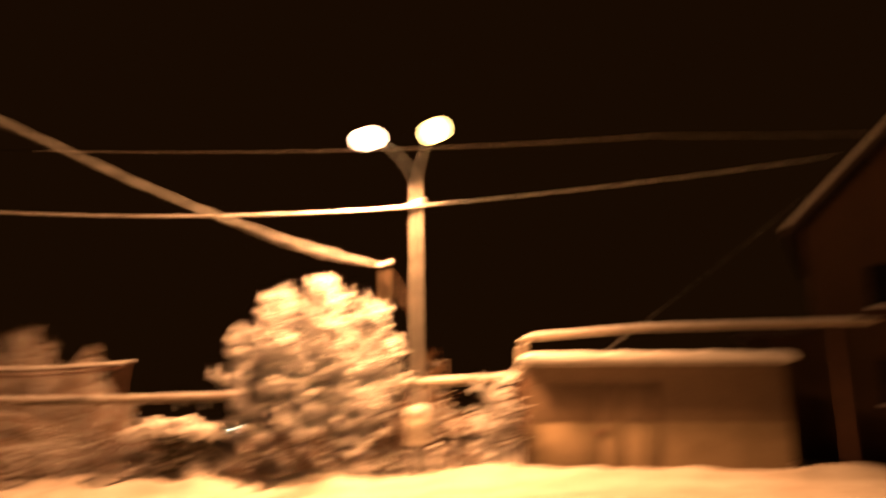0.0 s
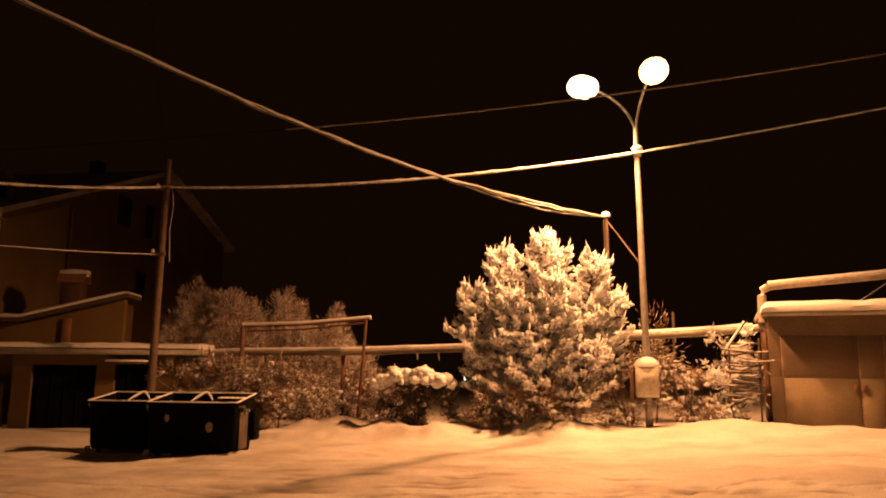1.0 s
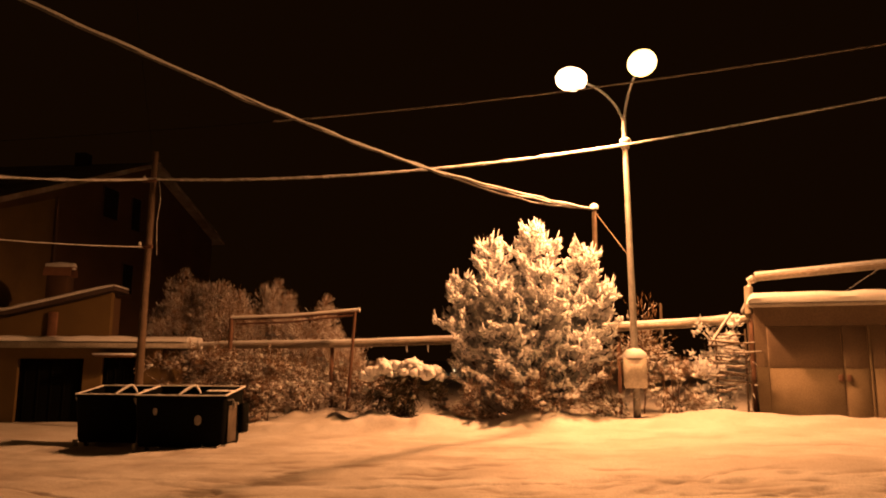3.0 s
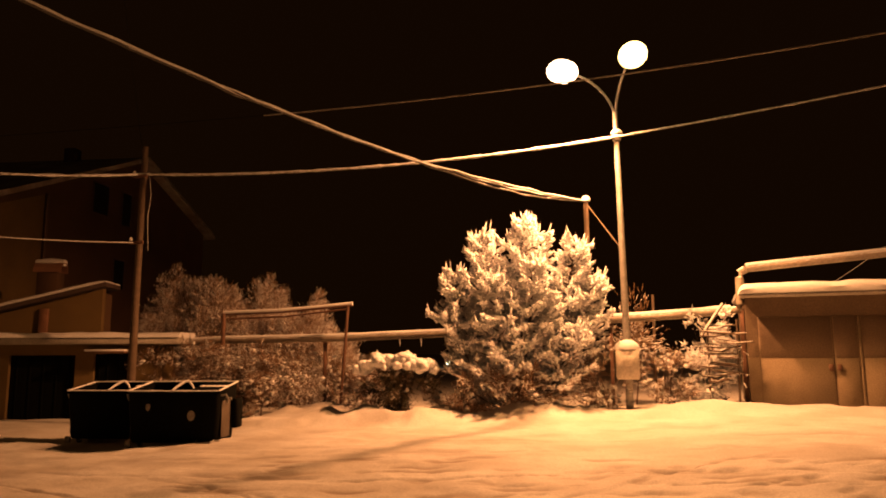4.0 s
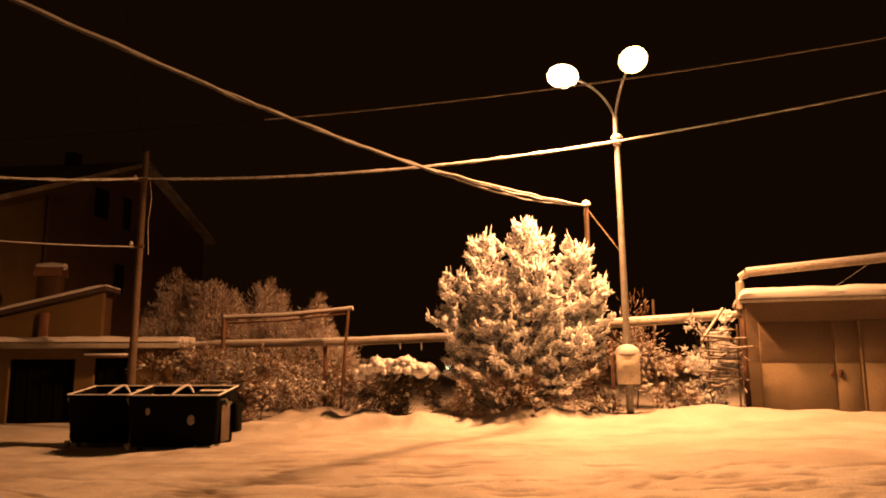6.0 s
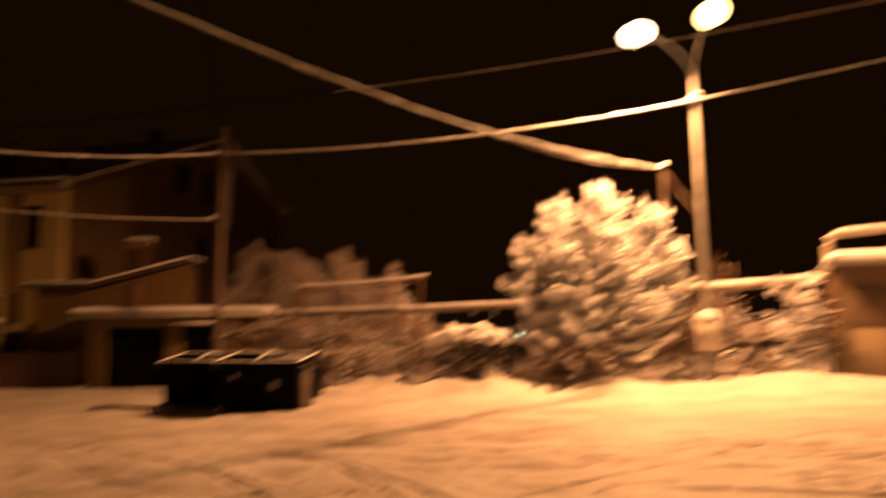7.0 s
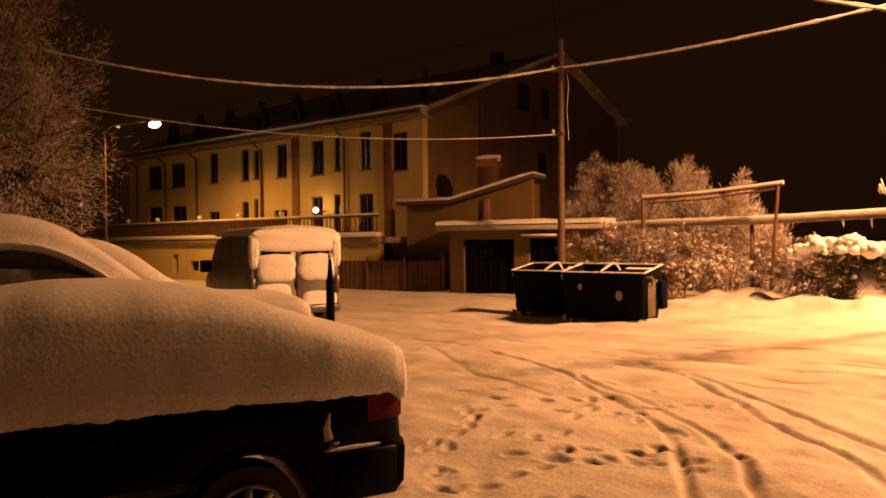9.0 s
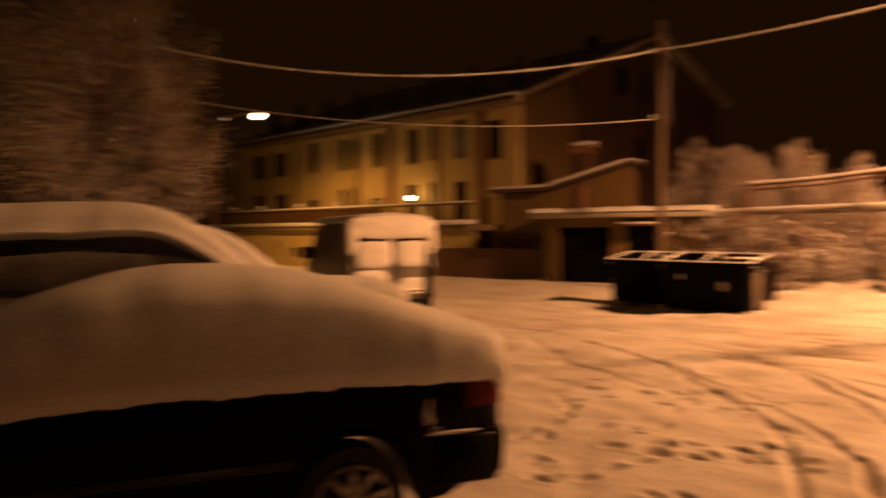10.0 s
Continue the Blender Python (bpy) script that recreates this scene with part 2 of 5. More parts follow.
def facing(x, y, dx, dy, z=0.0):
    """A pose whose x axis runs along (dx, dy)."""
    return pose(x, y, z, 0, 0, math.degrees(math.atan2(dy, dx)))

# ---- ground ----


def step(a, b, v):
    s = min(max((v - a) / (b - a), 0.0), 1.0)
    return s * s * (3 - 2 * s)


def slope(x, y):
    """The lie of the land: level by the camera, rising to the east, falling to the west."""
    return 0.036 * (min(max(x, -11.0), 3.5) + 4) * step(3, 14, y)


def soft_noise(x, y, cell, seed):
    """Smooth value noise on arrays, -1 to 1."""
    rng = np.random.RandomState(seed)
    table = rng.uniform(-1, 1, (256, 256))
    u, v = x / cell, y / cell
    i, j = np.floor(u).astype(int), np.floor(v).astype(int)
    a, b = u - i, v - j
    a, b = a * a * (3 - 2 * a), b * b * (3 - 2 * b)
    i0, j0, i1, j1 = i % 256, j % 256, (i + 1) % 256, (j + 1) % 256
    return (table[i0, j0] * (1 - a) + table[i1, j0] * a) * (1 - b) + (table[i0, j1] * (1 - a) + table[i1, j1] * a) * b


def ease(a, b, v):
    s = np.clip((v - a) / (b - a), 0, 1)
    return s * s * (3 - 2 * s)


def off_line(x, y, line):
    """Distance of arrays of places from a bent line."""
    best = np.full(x.shape, 1e9)
    for (ax, ay), (bx, by) in zip(line, line[1:]):
        dx, dy = bx - ax, by - ay
        t = np.clip(((x - ax) * dx + (y - ay) * dy) / (dx * dx + dy * dy), 0, 1)
        best = np.minimum(best, np.hypot(x - ax - t * dx, y - ay - t * dy))
    return best


RUTS = [  # tyre ruts in the snow: line, half width, depth
    ([(-8.8, 8.2), (-6.6, 7.0), (-5.1, 6.5)], 0.048, 0.032),
    ([(-10.5, 9.3), (-8.2, 8.7), (-6.5, 8.1), (-5.3, 7.4), (-4.3, 6.7), (-3.4, 6.0), (-2.85, 5.3), (-2.4, 4.6), (-2.0, 3.4)], 0.048, 0.05),
    ([(-5.4, 7.6), (-4.1, 6.85), (-3.1, 6.2), (-2.55, 5.6), (-2.1, 4.9), (-1.7, 3.8)], 0.048, 0.05),
    ([(-7.4, 10.0), (-5.5, 9.2), (-4.4, 8.4), (-3.6, 7.75), (-2.8, 7.05), (-2.05, 6.3), (-1.5, 5.5), (-1.0, 4.2)], 0.048, 0.05),
    ([(-4.6, 8.7), (-3.8, 8.2), (-3.0, 7.75), (-2.35, 7.2), (-1.9, 6.8), (-1.1, 5.7)], 0.048, 0.05),
    ([(-9.5, 10.2), (-7.5, 10.0), (-5.9, 9.95), (-4.4, 9.75), (-2.8, 10.1), (-0.8, 10.6), (0.6, 10.8), (2.3, 10.8), (6, 10.6)], 0.048, 0.05),
    ([(-1.5, 8.2), (-0.9, 8.9), (-0.3, 9.7), (0.5, 10.8), (1.6, 12.0)], 0.048, 0.05),
    ([(-1.9, 7.65), (-1.5, 8.05), (-1.0, 8.9), (-0.7, 9.25), (-0.1, 9.8)], 0.07, 0.05),
    ([(-1.1, 8.0), (-0.9, 8.4), (-0.4, 8.55)], 0.08, 0.05),
    ([(-0.45, 8.25), (0.15, 8.4)], 0.09, 0.05),
    ([(0.25, 8.3), (0.7, 8.25), (1.5, 8.25), (2.6, 8.4)], 0.075, 0.05),
    ([(-0.85, 10.7), (-0.05, 10.95)], 0.08, 0.05),
    ([(0.6, 10.1), (1.55, 10.1), (2.4, 9.9)], 0.06, 0.05),
    ([(0.1, 10.15), (0.55, 10.7)], 0.06, 0.05),
    ([(1.35, 9.45), (1.55, 9.3)], 0.12, 0.05),
    ([(1.3, 8.7), (1.55, 8.75)], 0.09, 0.05),
    ([(-3.85, 9.9), (-2.6, 10.05), (-1.85, 10.35)], 0.05, 0.04),
    ([(-1.55, 9.8), (-1.3, 9.9)], 0.08, 0.05),
    ([(-0.75, 9.95), (-0.5, 10.05)], 0.08, 0.05),
    ([(-8.0, 11.6), (-5.5, 11.9), (-2.0, 12.6), (2.0, 12.9), (7.0, 12.2)], 0.10, 0.03),
    ([(-9.0, 13.0), (-5.5, 13.4), (-2.0, 14.0), (2.0, 14.4), (7.0, 13.9)], 0.10, 0.03),
]


def graded(zones, far):
    """Coordinates: even steps inside each zone (start, step), ever wider outside."""
    inner = [v for (a, st), (b, _) in zip(zones, zones[1:]) for v in np.arange(a, b - 1e-6, st)]
    lo, hi, fine = inner[0], inner[-1], 0.06
    out, s, v = [], fine, hi
    while v < far:
        s *= 1.25
        v += s
        out.append(v)
    low, s, v = [], fine, lo
    while v > -far:
        s *= 1.25
        v -= s
        low.append(v)
    return np.array(low[::-1] + inner + out)


def build_ground():
    xs = graded([(-14.0, 0.07), (-6.8, 0.026), (-0.8, 0.06), (10.5, 0)], 600)
    ys = graded([(1.8, 0.06), (3.2, 0.026), (8.6, 0.06), (20.5, 0)], 600)
    X, Y = np.meshgrid(xs, ys)
    Z = 0.036 * (np.clip(X, -11, 3.5) + 4) * ease(3, 14, Y)
    Z = Z + 0.05 * soft_noise(X, Y, 2.7, 1) + 0.026 * soft_noise(X, Y, 0.7, 2) * ease(600, 20, np.hypot(X, Y)) + 0.013 * soft_noise(X, Y, 0.21, 3) + 0.014 * soft_noise(X * 0.3 + 0.1 * Y, Y, 0.33, 9) * ease(30, 18, np.hypot(X, Y))
    # ridge of cleared snow along the hedge
    crest = 18.7 + 0.5 * soft_noise(X, Y * 0, 3.1, 4) + 0.0 * X
    lump = 0.75 + 0.5 * soft_noise(X, Y, 1.1, 5)
    side = ease(-12.4, -10.6, X) * ease(13, 9.0, X)
    west = ease(-3.2, -5.2, X)
    bank = (0.13 + 0.22 * west) * np.exp(-((Y - crest - 0.6 + 0.9 * west) / (1.0 - 0.1 * west)) ** 4) * lump * side * (1 + 0.35 * soft_noise(X, Y, 0.45, 12))
    bank = np.maximum(bank, 0.05 * ease(17.8, 18.9, Y) * ease(24, 21, Y) * side * (1 + 0.4 * soft_noise(X, Y, 0.6, 6)))
    bank += 0.30 * np.exp(-(((X + 2.2) / 1.2) ** 2 + ((Y - 18.7) / 0.8) ** 2))
    bank += 0.20 * np.exp(-(((X - 1.9) / 1.3) ** 2 + ((Y - 19.6) / 0.8) ** 2))
    bank += 0.25 * np.exp(-(((X - 11.8) / 1.0) ** 2 + ((Y - 19.2) / 0.8) ** 2))
    bank += 0.28 * np.exp(-(((X + 9.2) / 1.5) ** 4 + ((Y - 21.3) / 0.8) ** 2)) * (1 + 0.3 * soft_noise(X, Y, 0.5, 16))
    Z = Z + bank
    wobble = 0.05 * soft_noise(X, Y, 1.0, 7) + 0.012 * soft_noise(X, Y, 0.16, 10)
    wet_and_dim = np.zeros_like(X)
    for line, half, deep in RUTS:
        d = off_line(X + wobble, Y + wobble, line)
        patch = (0.5 + 0.5 * ease(-0.5, 0.2, soft_noise(X, Y, 0.9, 8))) * (0.7 + 0.3 * ease(11, 7, np.hypot(X, Y)))
        wet_and_dim = np.maximum(wet_and_dim, np.exp(-(d / (0.8 * half)) ** 4) * np.minimum(1.0, 1.35 * patch) * min(1.0, deep / 0.05) * ease(-0.75, 0.1, soft_noise(X, Y, 0.4, 11)))
        Z = Z - 0.6 * deep * patch * np.exp(-(d / half) ** 4) + 0.10 * deep * np.exp(-((d - 1.8 * half) / (0.6 * half)) ** 2) * patch
    # prints of feet
    rng = np.random.RandomState(4)
    walks = [((-5.2, 5.0), (-3.4, 7.4), 13), ((-4.2, 3.6), (-3.1, 5.4), 10), ((-4.0, 3.7), (-2.6, 3.9), 9), ((-3.7, 4.8), (-2.9, 5.2), 14), ((-6.2, 6.0), (-4.0, 6.6), 9), ((-5.0, 7.4), (-2.2, 5.2), 9),
             ((-5.2, 5.6), (-4.3, 3.9), 10), ((-0.9, 9.4), (2.4, 10.6), 8), ((1.0, 8.6), (3.4, 9.7), 9), ((-4.6, 6.4), (-4.0, 4.7), 8), ((0.8, 9.0), (2.2, 8.7), 6), ((2.2, 9.6), (4.4, 10.2), 8), ((-0.2, 10.9), (3.2, 11.3), 9), ((3.0, 8.7), (5.0, 9.0), 7)]
    for (ax, ay), (bx, by), n in walks:
        big = 1.7 if ay > 7.5 else 1.0
        for k in range(n):
            t = k / (n - 1)
            px = ax + (bx - ax) * t + rng.uniform(-0.36, 0.36)
            py = ay + (by - ay) * t + rng.uniform(-0.36, 0.36)
            a = math.atan2(by - ay, bx - ax) + rng.uniform(-0.5, 0.5)
            i0, i1 = np.searchsorted(xs, px - 0.45), np.searchsorted(xs, px + 0.45)
            j0, j1 = np.searchsorted(ys, py - 0.45), np.searchsorted(ys, py + 0.45)
            x, y = X[j0:j1, i0:i1] - px, Y[j0:j1, i0:i1] - py
            u, v = x * math.cos(a) + y * math.sin(a), -x * math.sin(a) + y * math.cos(a)
            r = np.hypot(u / (0.10 * big), v / (0.048 * big))
            wet_and_dim[j0:j1, i0:i1] = np.maximum(wet_and_dim[j0:j1, i0:i1], rng.uniform(0.15, 0.6) * np.exp(-r ** 4))
            Z[j0:j1, i0:i1] += -0.022 * big * np.exp(-r ** 4) + 0.006 * np.exp(-((r - 1.5) / 0.35) ** 2)
    # short slushy scuffs along the lane
    for k in range(70):
        px, py, ln = rng.uniform(-6, 6), rng.uniform(8.6, 12.0), rng.uniform(0.2, 0.65)
        i0, i1 = np.searchsorted(xs, px - 0.9), np.searchsorted(xs, px + 0.9)
        j0, j1 = np.searchsorted(ys, py - 0.3), np.searchsorted(ys, py + 0.3)
        x, y = X[j0:j1, i0:i1] - px, Y[j0:j1, i0:i1] - py
        r = np.hypot(x / ln, (y - 0.15 * x + 0.04 * np.sin(9 * x + k)) / rng.uniform(0.07, 0.16))
        wet_and_dim[j0:j1, i0:i1] = np.maximum(wet_and_dim[j0:j1, i0:i1], rng.uniform(0.6, 1.0) * np.exp(-r ** 4))
        Z[j0:j1, i0:i1] -= 0.02 * np.exp(-r ** 4)
    # dirty packed snow where wheels run across the yard
    lane = ease(7.5, 10.5, Y) * ease(16.5, 13.5, Y) * ease(-30, -14, X) * ease(30, 14, X)
    streak = ease(-0.2, 0.7, soft_noise(X * 0.22 + 0.05 * Y, Y, 0.42, 13)) * 0.6 + 0.4 * ease(-0.3, 0.6, soft_noise(X * 0.5, Y, 1.3, 14))
    wet_and_dim = np.maximum(wet_and_dim, 0.42 * lane * streak)
    wet_and_dim = np.maximum(wet_and_dim, 0.30 * ease(0.15, 0.8, soft_noise(X, Y, 0.8, 15)) * ease(1, 4, Y) * ease(20, 16, Y))
    # an unseen dark strip by the camera, added to cut bounce light
    wet_and_dim = np.maximum(wet_and_dim, 0.95 * ease(2.9, 2.2, Y) * ease(-9.5, -8.0, Y) * ease(-20, -14, X) * ease(14, 8, X))
    nx, ny = len(xs), len(ys)
    verts = np.stack([X.ravel(), Y.ravel(), Z.ravel()], 1)
    k = (np.arange(ny - 1)[:, None] * nx + np.arange(nx - 1)[None]).ravel()
    faces = np.stack([k, k + 1, k + nx + 1, k + nx], 1)
    me = bpy.data.meshes.new("ground")
    me.from_pydata(verts.tolist(), [], faces.tolist())
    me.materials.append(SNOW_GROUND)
    me.attributes.new("slush_and_dim", "FLOAT", "POINT").data.foreach_set("value", np.ascontiguousarray(wet_and_dim.ravel(), dtype=np.float32))
    me.shade_smooth()
    return tagged(new("ground", me), "snow-covered yard and road with tyre ruts and footprints", "ground", kind="structure")


build_ground()

# ---- houses ----


def window(parent, x0, x1, z0, z1, y, name="window", shutter=False):
    """A window or door leaf set back in its opening, in the xz plane of its parent; y: the wall's outer face."""
    w = part(name, Mesh().box(x0, x1, y + 0.16, y + 0.19, z0, z1), GLASS if not shutter else FRAME, parent)
    fr = Mesh()
    t = 0.07
    for b in ((x0, x0 + t, z0, z1), (x1 - t, x1, z0, z1), (x0 + t, x1 - t, z1 - t, z1), (x0 + t, x1 - t, z0, z0 + t)):
        fr.box(b[0], b[1], y + 0.09, y + 0.155, b[2], b[3], 0.01)
    if x1 - x0 > 0.7:
        fr.box((x0 + x1) / 2 - 0.04, (x0 + x1) / 2 + 0.04, y + 0.09, y + 0.155, z0 + t, z1 - t, 0.01)
    part("window_frame", fr, FRAME, w)
    part("window_sill", Mesh().box(x0 - 0.06, x1 + 0.06, y - 0.08, y + 0.085, z0 - 0.06, z0 - 0.005, 0.01), SHEDBASE, w)
    return w


def row_house():
    """Two-storey terrace with dormers; local x runs along the front, y into the house."""
    long, deep, eave, ridge_y, ridge, back = 24.0, 19.4, 7.2, 11.4, 11.7, 9.1
    base = -0.6
    m = facing(-22.4, 20.5, 0.99, 0.139)
    h = thing("row_house", m, "yellow rendered terraced house with brown downpipes, dormers and snowy eaves", "house")
    up = [(-0.9, 0, 4.76, 6.4), (-3.7, -3.0, 4.95, 6.65), (-5.35, -4.95, 5.0, 6.6), (-6.95, -6.1, 4.9, 6.55), (-9.6, -8.8, 4.95, 6.6), (-11.45, -11.0, 5.0, 6.5),
          (-12.5, -11.85, 4.95, 6.6), (-15.4, -14.6, 5.0, 6.65), (-19.3, -17.8, 4.95, 6.35), (-21.8, -20.3, 4.95, 6.35)]
    up[0] = (-1.75, -0.85, 4.76, 6.4)
    low = [(-3.8, -2.9, 1.95, 3.85), (-5.4, -5.0, 1.95, 3.9), (-7.0, -6.2, 1.95, 3.85), (-9.8, -8.8, 1.95, 3.3), (-11.45, -11.1, 2.4, 3.95), (-12.5, -11.9, 2.4, 3.85),
           (-15.5, -14.5, 2.3, 3.4), (-19.2, -17.7, 2.4, 3.85), (-21.8, -20.3, 2.4, 3.88)]
    ground_floor = [(-15.9, -15.4, 0.1, 1.1), (-14.2, -13.5, 0.2, 0.7), (-8.5, -7.5, base, 1.3)]
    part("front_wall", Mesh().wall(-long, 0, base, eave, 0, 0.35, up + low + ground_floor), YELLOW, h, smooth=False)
    for o in up + low + ground_floor:
        window(h, *o, 0.0)
    # end wall: a gable, seen along the yard, its shade put into its colour
    gw = Mesh()
    outline = [(0.36, base), (deep, base), (deep, back), (ridge_y, ridge), (0.36, eave + 0.14)]
    gw.add([(x, y, z) for x in (-0.35, 0.0) for y, z in outline],
           [(0, 1, 2, 3, 4), (9, 8, 7, 6, 5)] + [(i, i + 5, (i + 1) % 5 + 5, (i + 1) % 5) for i in range(5)])
    part("end_wall", gw, DARKENED, h, "rendered gable end wall, its shade put into the colour", smooth=False)
    # front strip: the facade's yellow with its dimness in the colour
    front = [(0.36, base), (4.1, base), (4.1, 8.35), (0.36, eave - 0.2)]
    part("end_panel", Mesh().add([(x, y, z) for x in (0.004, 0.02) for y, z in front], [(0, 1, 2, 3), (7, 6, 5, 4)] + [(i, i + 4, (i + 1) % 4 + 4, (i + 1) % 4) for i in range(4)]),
         DIMYELLOW, h, "yellow rendered strip of the end wall", smooth=False)
    part("back_wall", Mesh().box(-long, -0.36, deep - 0.3, deep, base, back), DARKENED, h, smooth=False)
    part("far_wall", Mesh().box(-long, -long + 0.3, 0.36, deep - 0.31, base, eave), DARKENED, h, smooth=False)
    for y0, z0, y1, z1, nm in ((-0.75, eave - 0.30, ridge_y, ridge + 0.02, "roof"), (deep + 0.6, back - 0.2, ridge_y + 0.02, ridge + 0.02, "roof")):
        r = Mesh()
        t = 0.22
        r.add([(x, y, z) for x in (-long - 0.3, 0.55) for y, z in ((y0, z0), (y1, z1), (y1, z1 + t), (y0, z0 + t))],
              [(0, 1, 2, 3), (7, 6, 5, 4), (0, 4, 5, 1), (1, 5, 6, 2), (2, 6, 7, 3), (3, 7, 4, 0)])
        part(nm, r, FROSTROOF, h, "dark tiled roof dusted with snow", smooth=False)
    part("gutter", Mesh().tube([(-long - 0.3, -0.82, eave - 0.2), (0.5, -0.82, eave - 0.2)], 0.08, 10), RAIL, h)
    part("eave_snow", Mesh().box(-long - 0.3, 0.5, -0.72, -0.2, eave - 0.03, eave + 0.10, 0.05, None), SNOW, h)
    part("soffit", Mesh().box(-long, 0.5, -0.72, -0.01, eave - 0.36, eave - 0.29, 0.01), SHEDBASE, h)
    for x in (-1.95, -4.6, -8.1, -10.7, -16.5, -19.7, -22.9):
        if x in (-1.95, -8.1):
            part("pilaster", Mesh().box(x - 0.24, x + 0.24, -0.09, -0.004, base, eave - 0.37, 0.01), BRICK, h)
        else:
            part("downpipe", Mesh().tube([(x, -0.75, eave - 0.25), (x, -0.55, eave - 0.5), (x, -0.12, eave - 0.8), (x, -0.12, base)], 0.06, 8), RAIL, h)
    # pointed dormers on the front slope
    for k in range(9):
        x = -0.7 - 2.88 * k
        if x < -long + 1:
            continue
        d = Mesh()
        zc = 8.0
        fr = [(x - 0.36, zc - 0.3), (x + 0.36, zc - 0.3), (x + 0.40, zc + 0.25), (x, zc + 1.3), (x - 0.40, zc + 0.25)]
        d.prism(fr, 1.0, 1.4)
        dm = part("dormer", d, ROOF, h, "dark pointed dormer", smooth=False)
        part("pane", Mesh().box(x - 0.2, x + 0.2, 0.97, 0.995, zc - 0.05, zc + 0.45), GLASS, dm)
    for a, b, c, e in ((7.5, 8.7, 8.3, 9.7), (9.95, 10.75, 8.1, 9.75), (9.5, 10.4, 4.9, 6.3)):
        w = part("end_window", Mesh().box(0.012, 0.03, a, b, c, e), GLASS, h)
        part("window_frame", Mesh().box(0.004, 0.05, a - 0.08, a - 0.001, c, e, 0.01).box(0.004, 0.05, b + 0.001, b + 0.08, c, e, 0.01)
             .box(0.004, 0.05, a - 0.08, b + 0.08, e + 0.001, e + 0.08, 0.01), FRAME, w)
    part("corner_downpipe", Mesh().tube([(0.08, 4.2, 8.4), (0.08, 4.2, base)], 0.07, 8), RAIL, h)
    part("roof_chimney", Mesh().box(-3.6, -3.0, 10.4, 11.0, 11.0, 12.3, 0.03), DARKENED, h)
    # terrace in front of the upper floor
    slab = part("terrace", Mesh().box(-long, -0.55, -2.2, -0.1, 1.62, 1.88, 0.02), SHEDBASE, h, "concrete terrace with snow along its edge")
    part("edge_snow", Mesh().box(-long, -0.55, -2.30, -1.8, 1.885, 2.08, 0.07), SNOW, slab)
    part("terrace_wall", Mesh().wall(-long, -0.7, base, 1.615, -2.0, -1.75, [(-15.9, -15.4, 0.1, 1.1), (-14.3, -13.5, 0.25, 0.75), (-9.5, -8.3, base, 1.2)]), YELLOW, h, smooth=False)
    rl = part("balcony_rail", Mesh().box(-long, -0.6, -2.14, -2.04, 2.70, 2.78, 0.02).box(-long, -0.6, -2.12, -2.06, 2.06, 2.12, 0.01), RAIL, h, "brown railing topped with snow")
    part("rail_snow", Mesh().box(-long, -0.6, -2.16, -2.02, 2.785, 2.86, 0.03), SNOW, rl)
    for k in range(96):
        x = -0.75 - 0.245 * k
        part("baluster", Mesh().box(x - 0.018, x + 0.018, -2.105, -2.07, 2.125, 2.695), RAIL, rl, smooth=False)
    part("panel", Mesh().box(-long, -6.4, -2.055, -2.035, 2.13, 2.69), RAIL, rl)
    for x in (-6.7, -9.9, -13.2, -17.2, -20.3):
        g = Mesh().dome(x, -2.09, 2.99, 0.13, 0.13, 0.13, 12, 6)
        part("globe", g, GLOBE, rl, "white globe capped with snow")
    return h


row_house()


def porch_lamp():
    t = thing("wall_lamp", facing(-28.2, 19.09, 0.99, 0.139, 3.17), "small bright globe lamp beside a terrace door", "lamp")
    part("bulb_globe", Mesh().dome(0, -0.1, 0, 0.12, 0.12, 0.12, 12, 6), BOWL_FAR, t)
    part("bracket", Mesh().box(-0.03, 0.03, -0.0, 0.55, -0.06, 0.0, 0.01), RAIL, t)


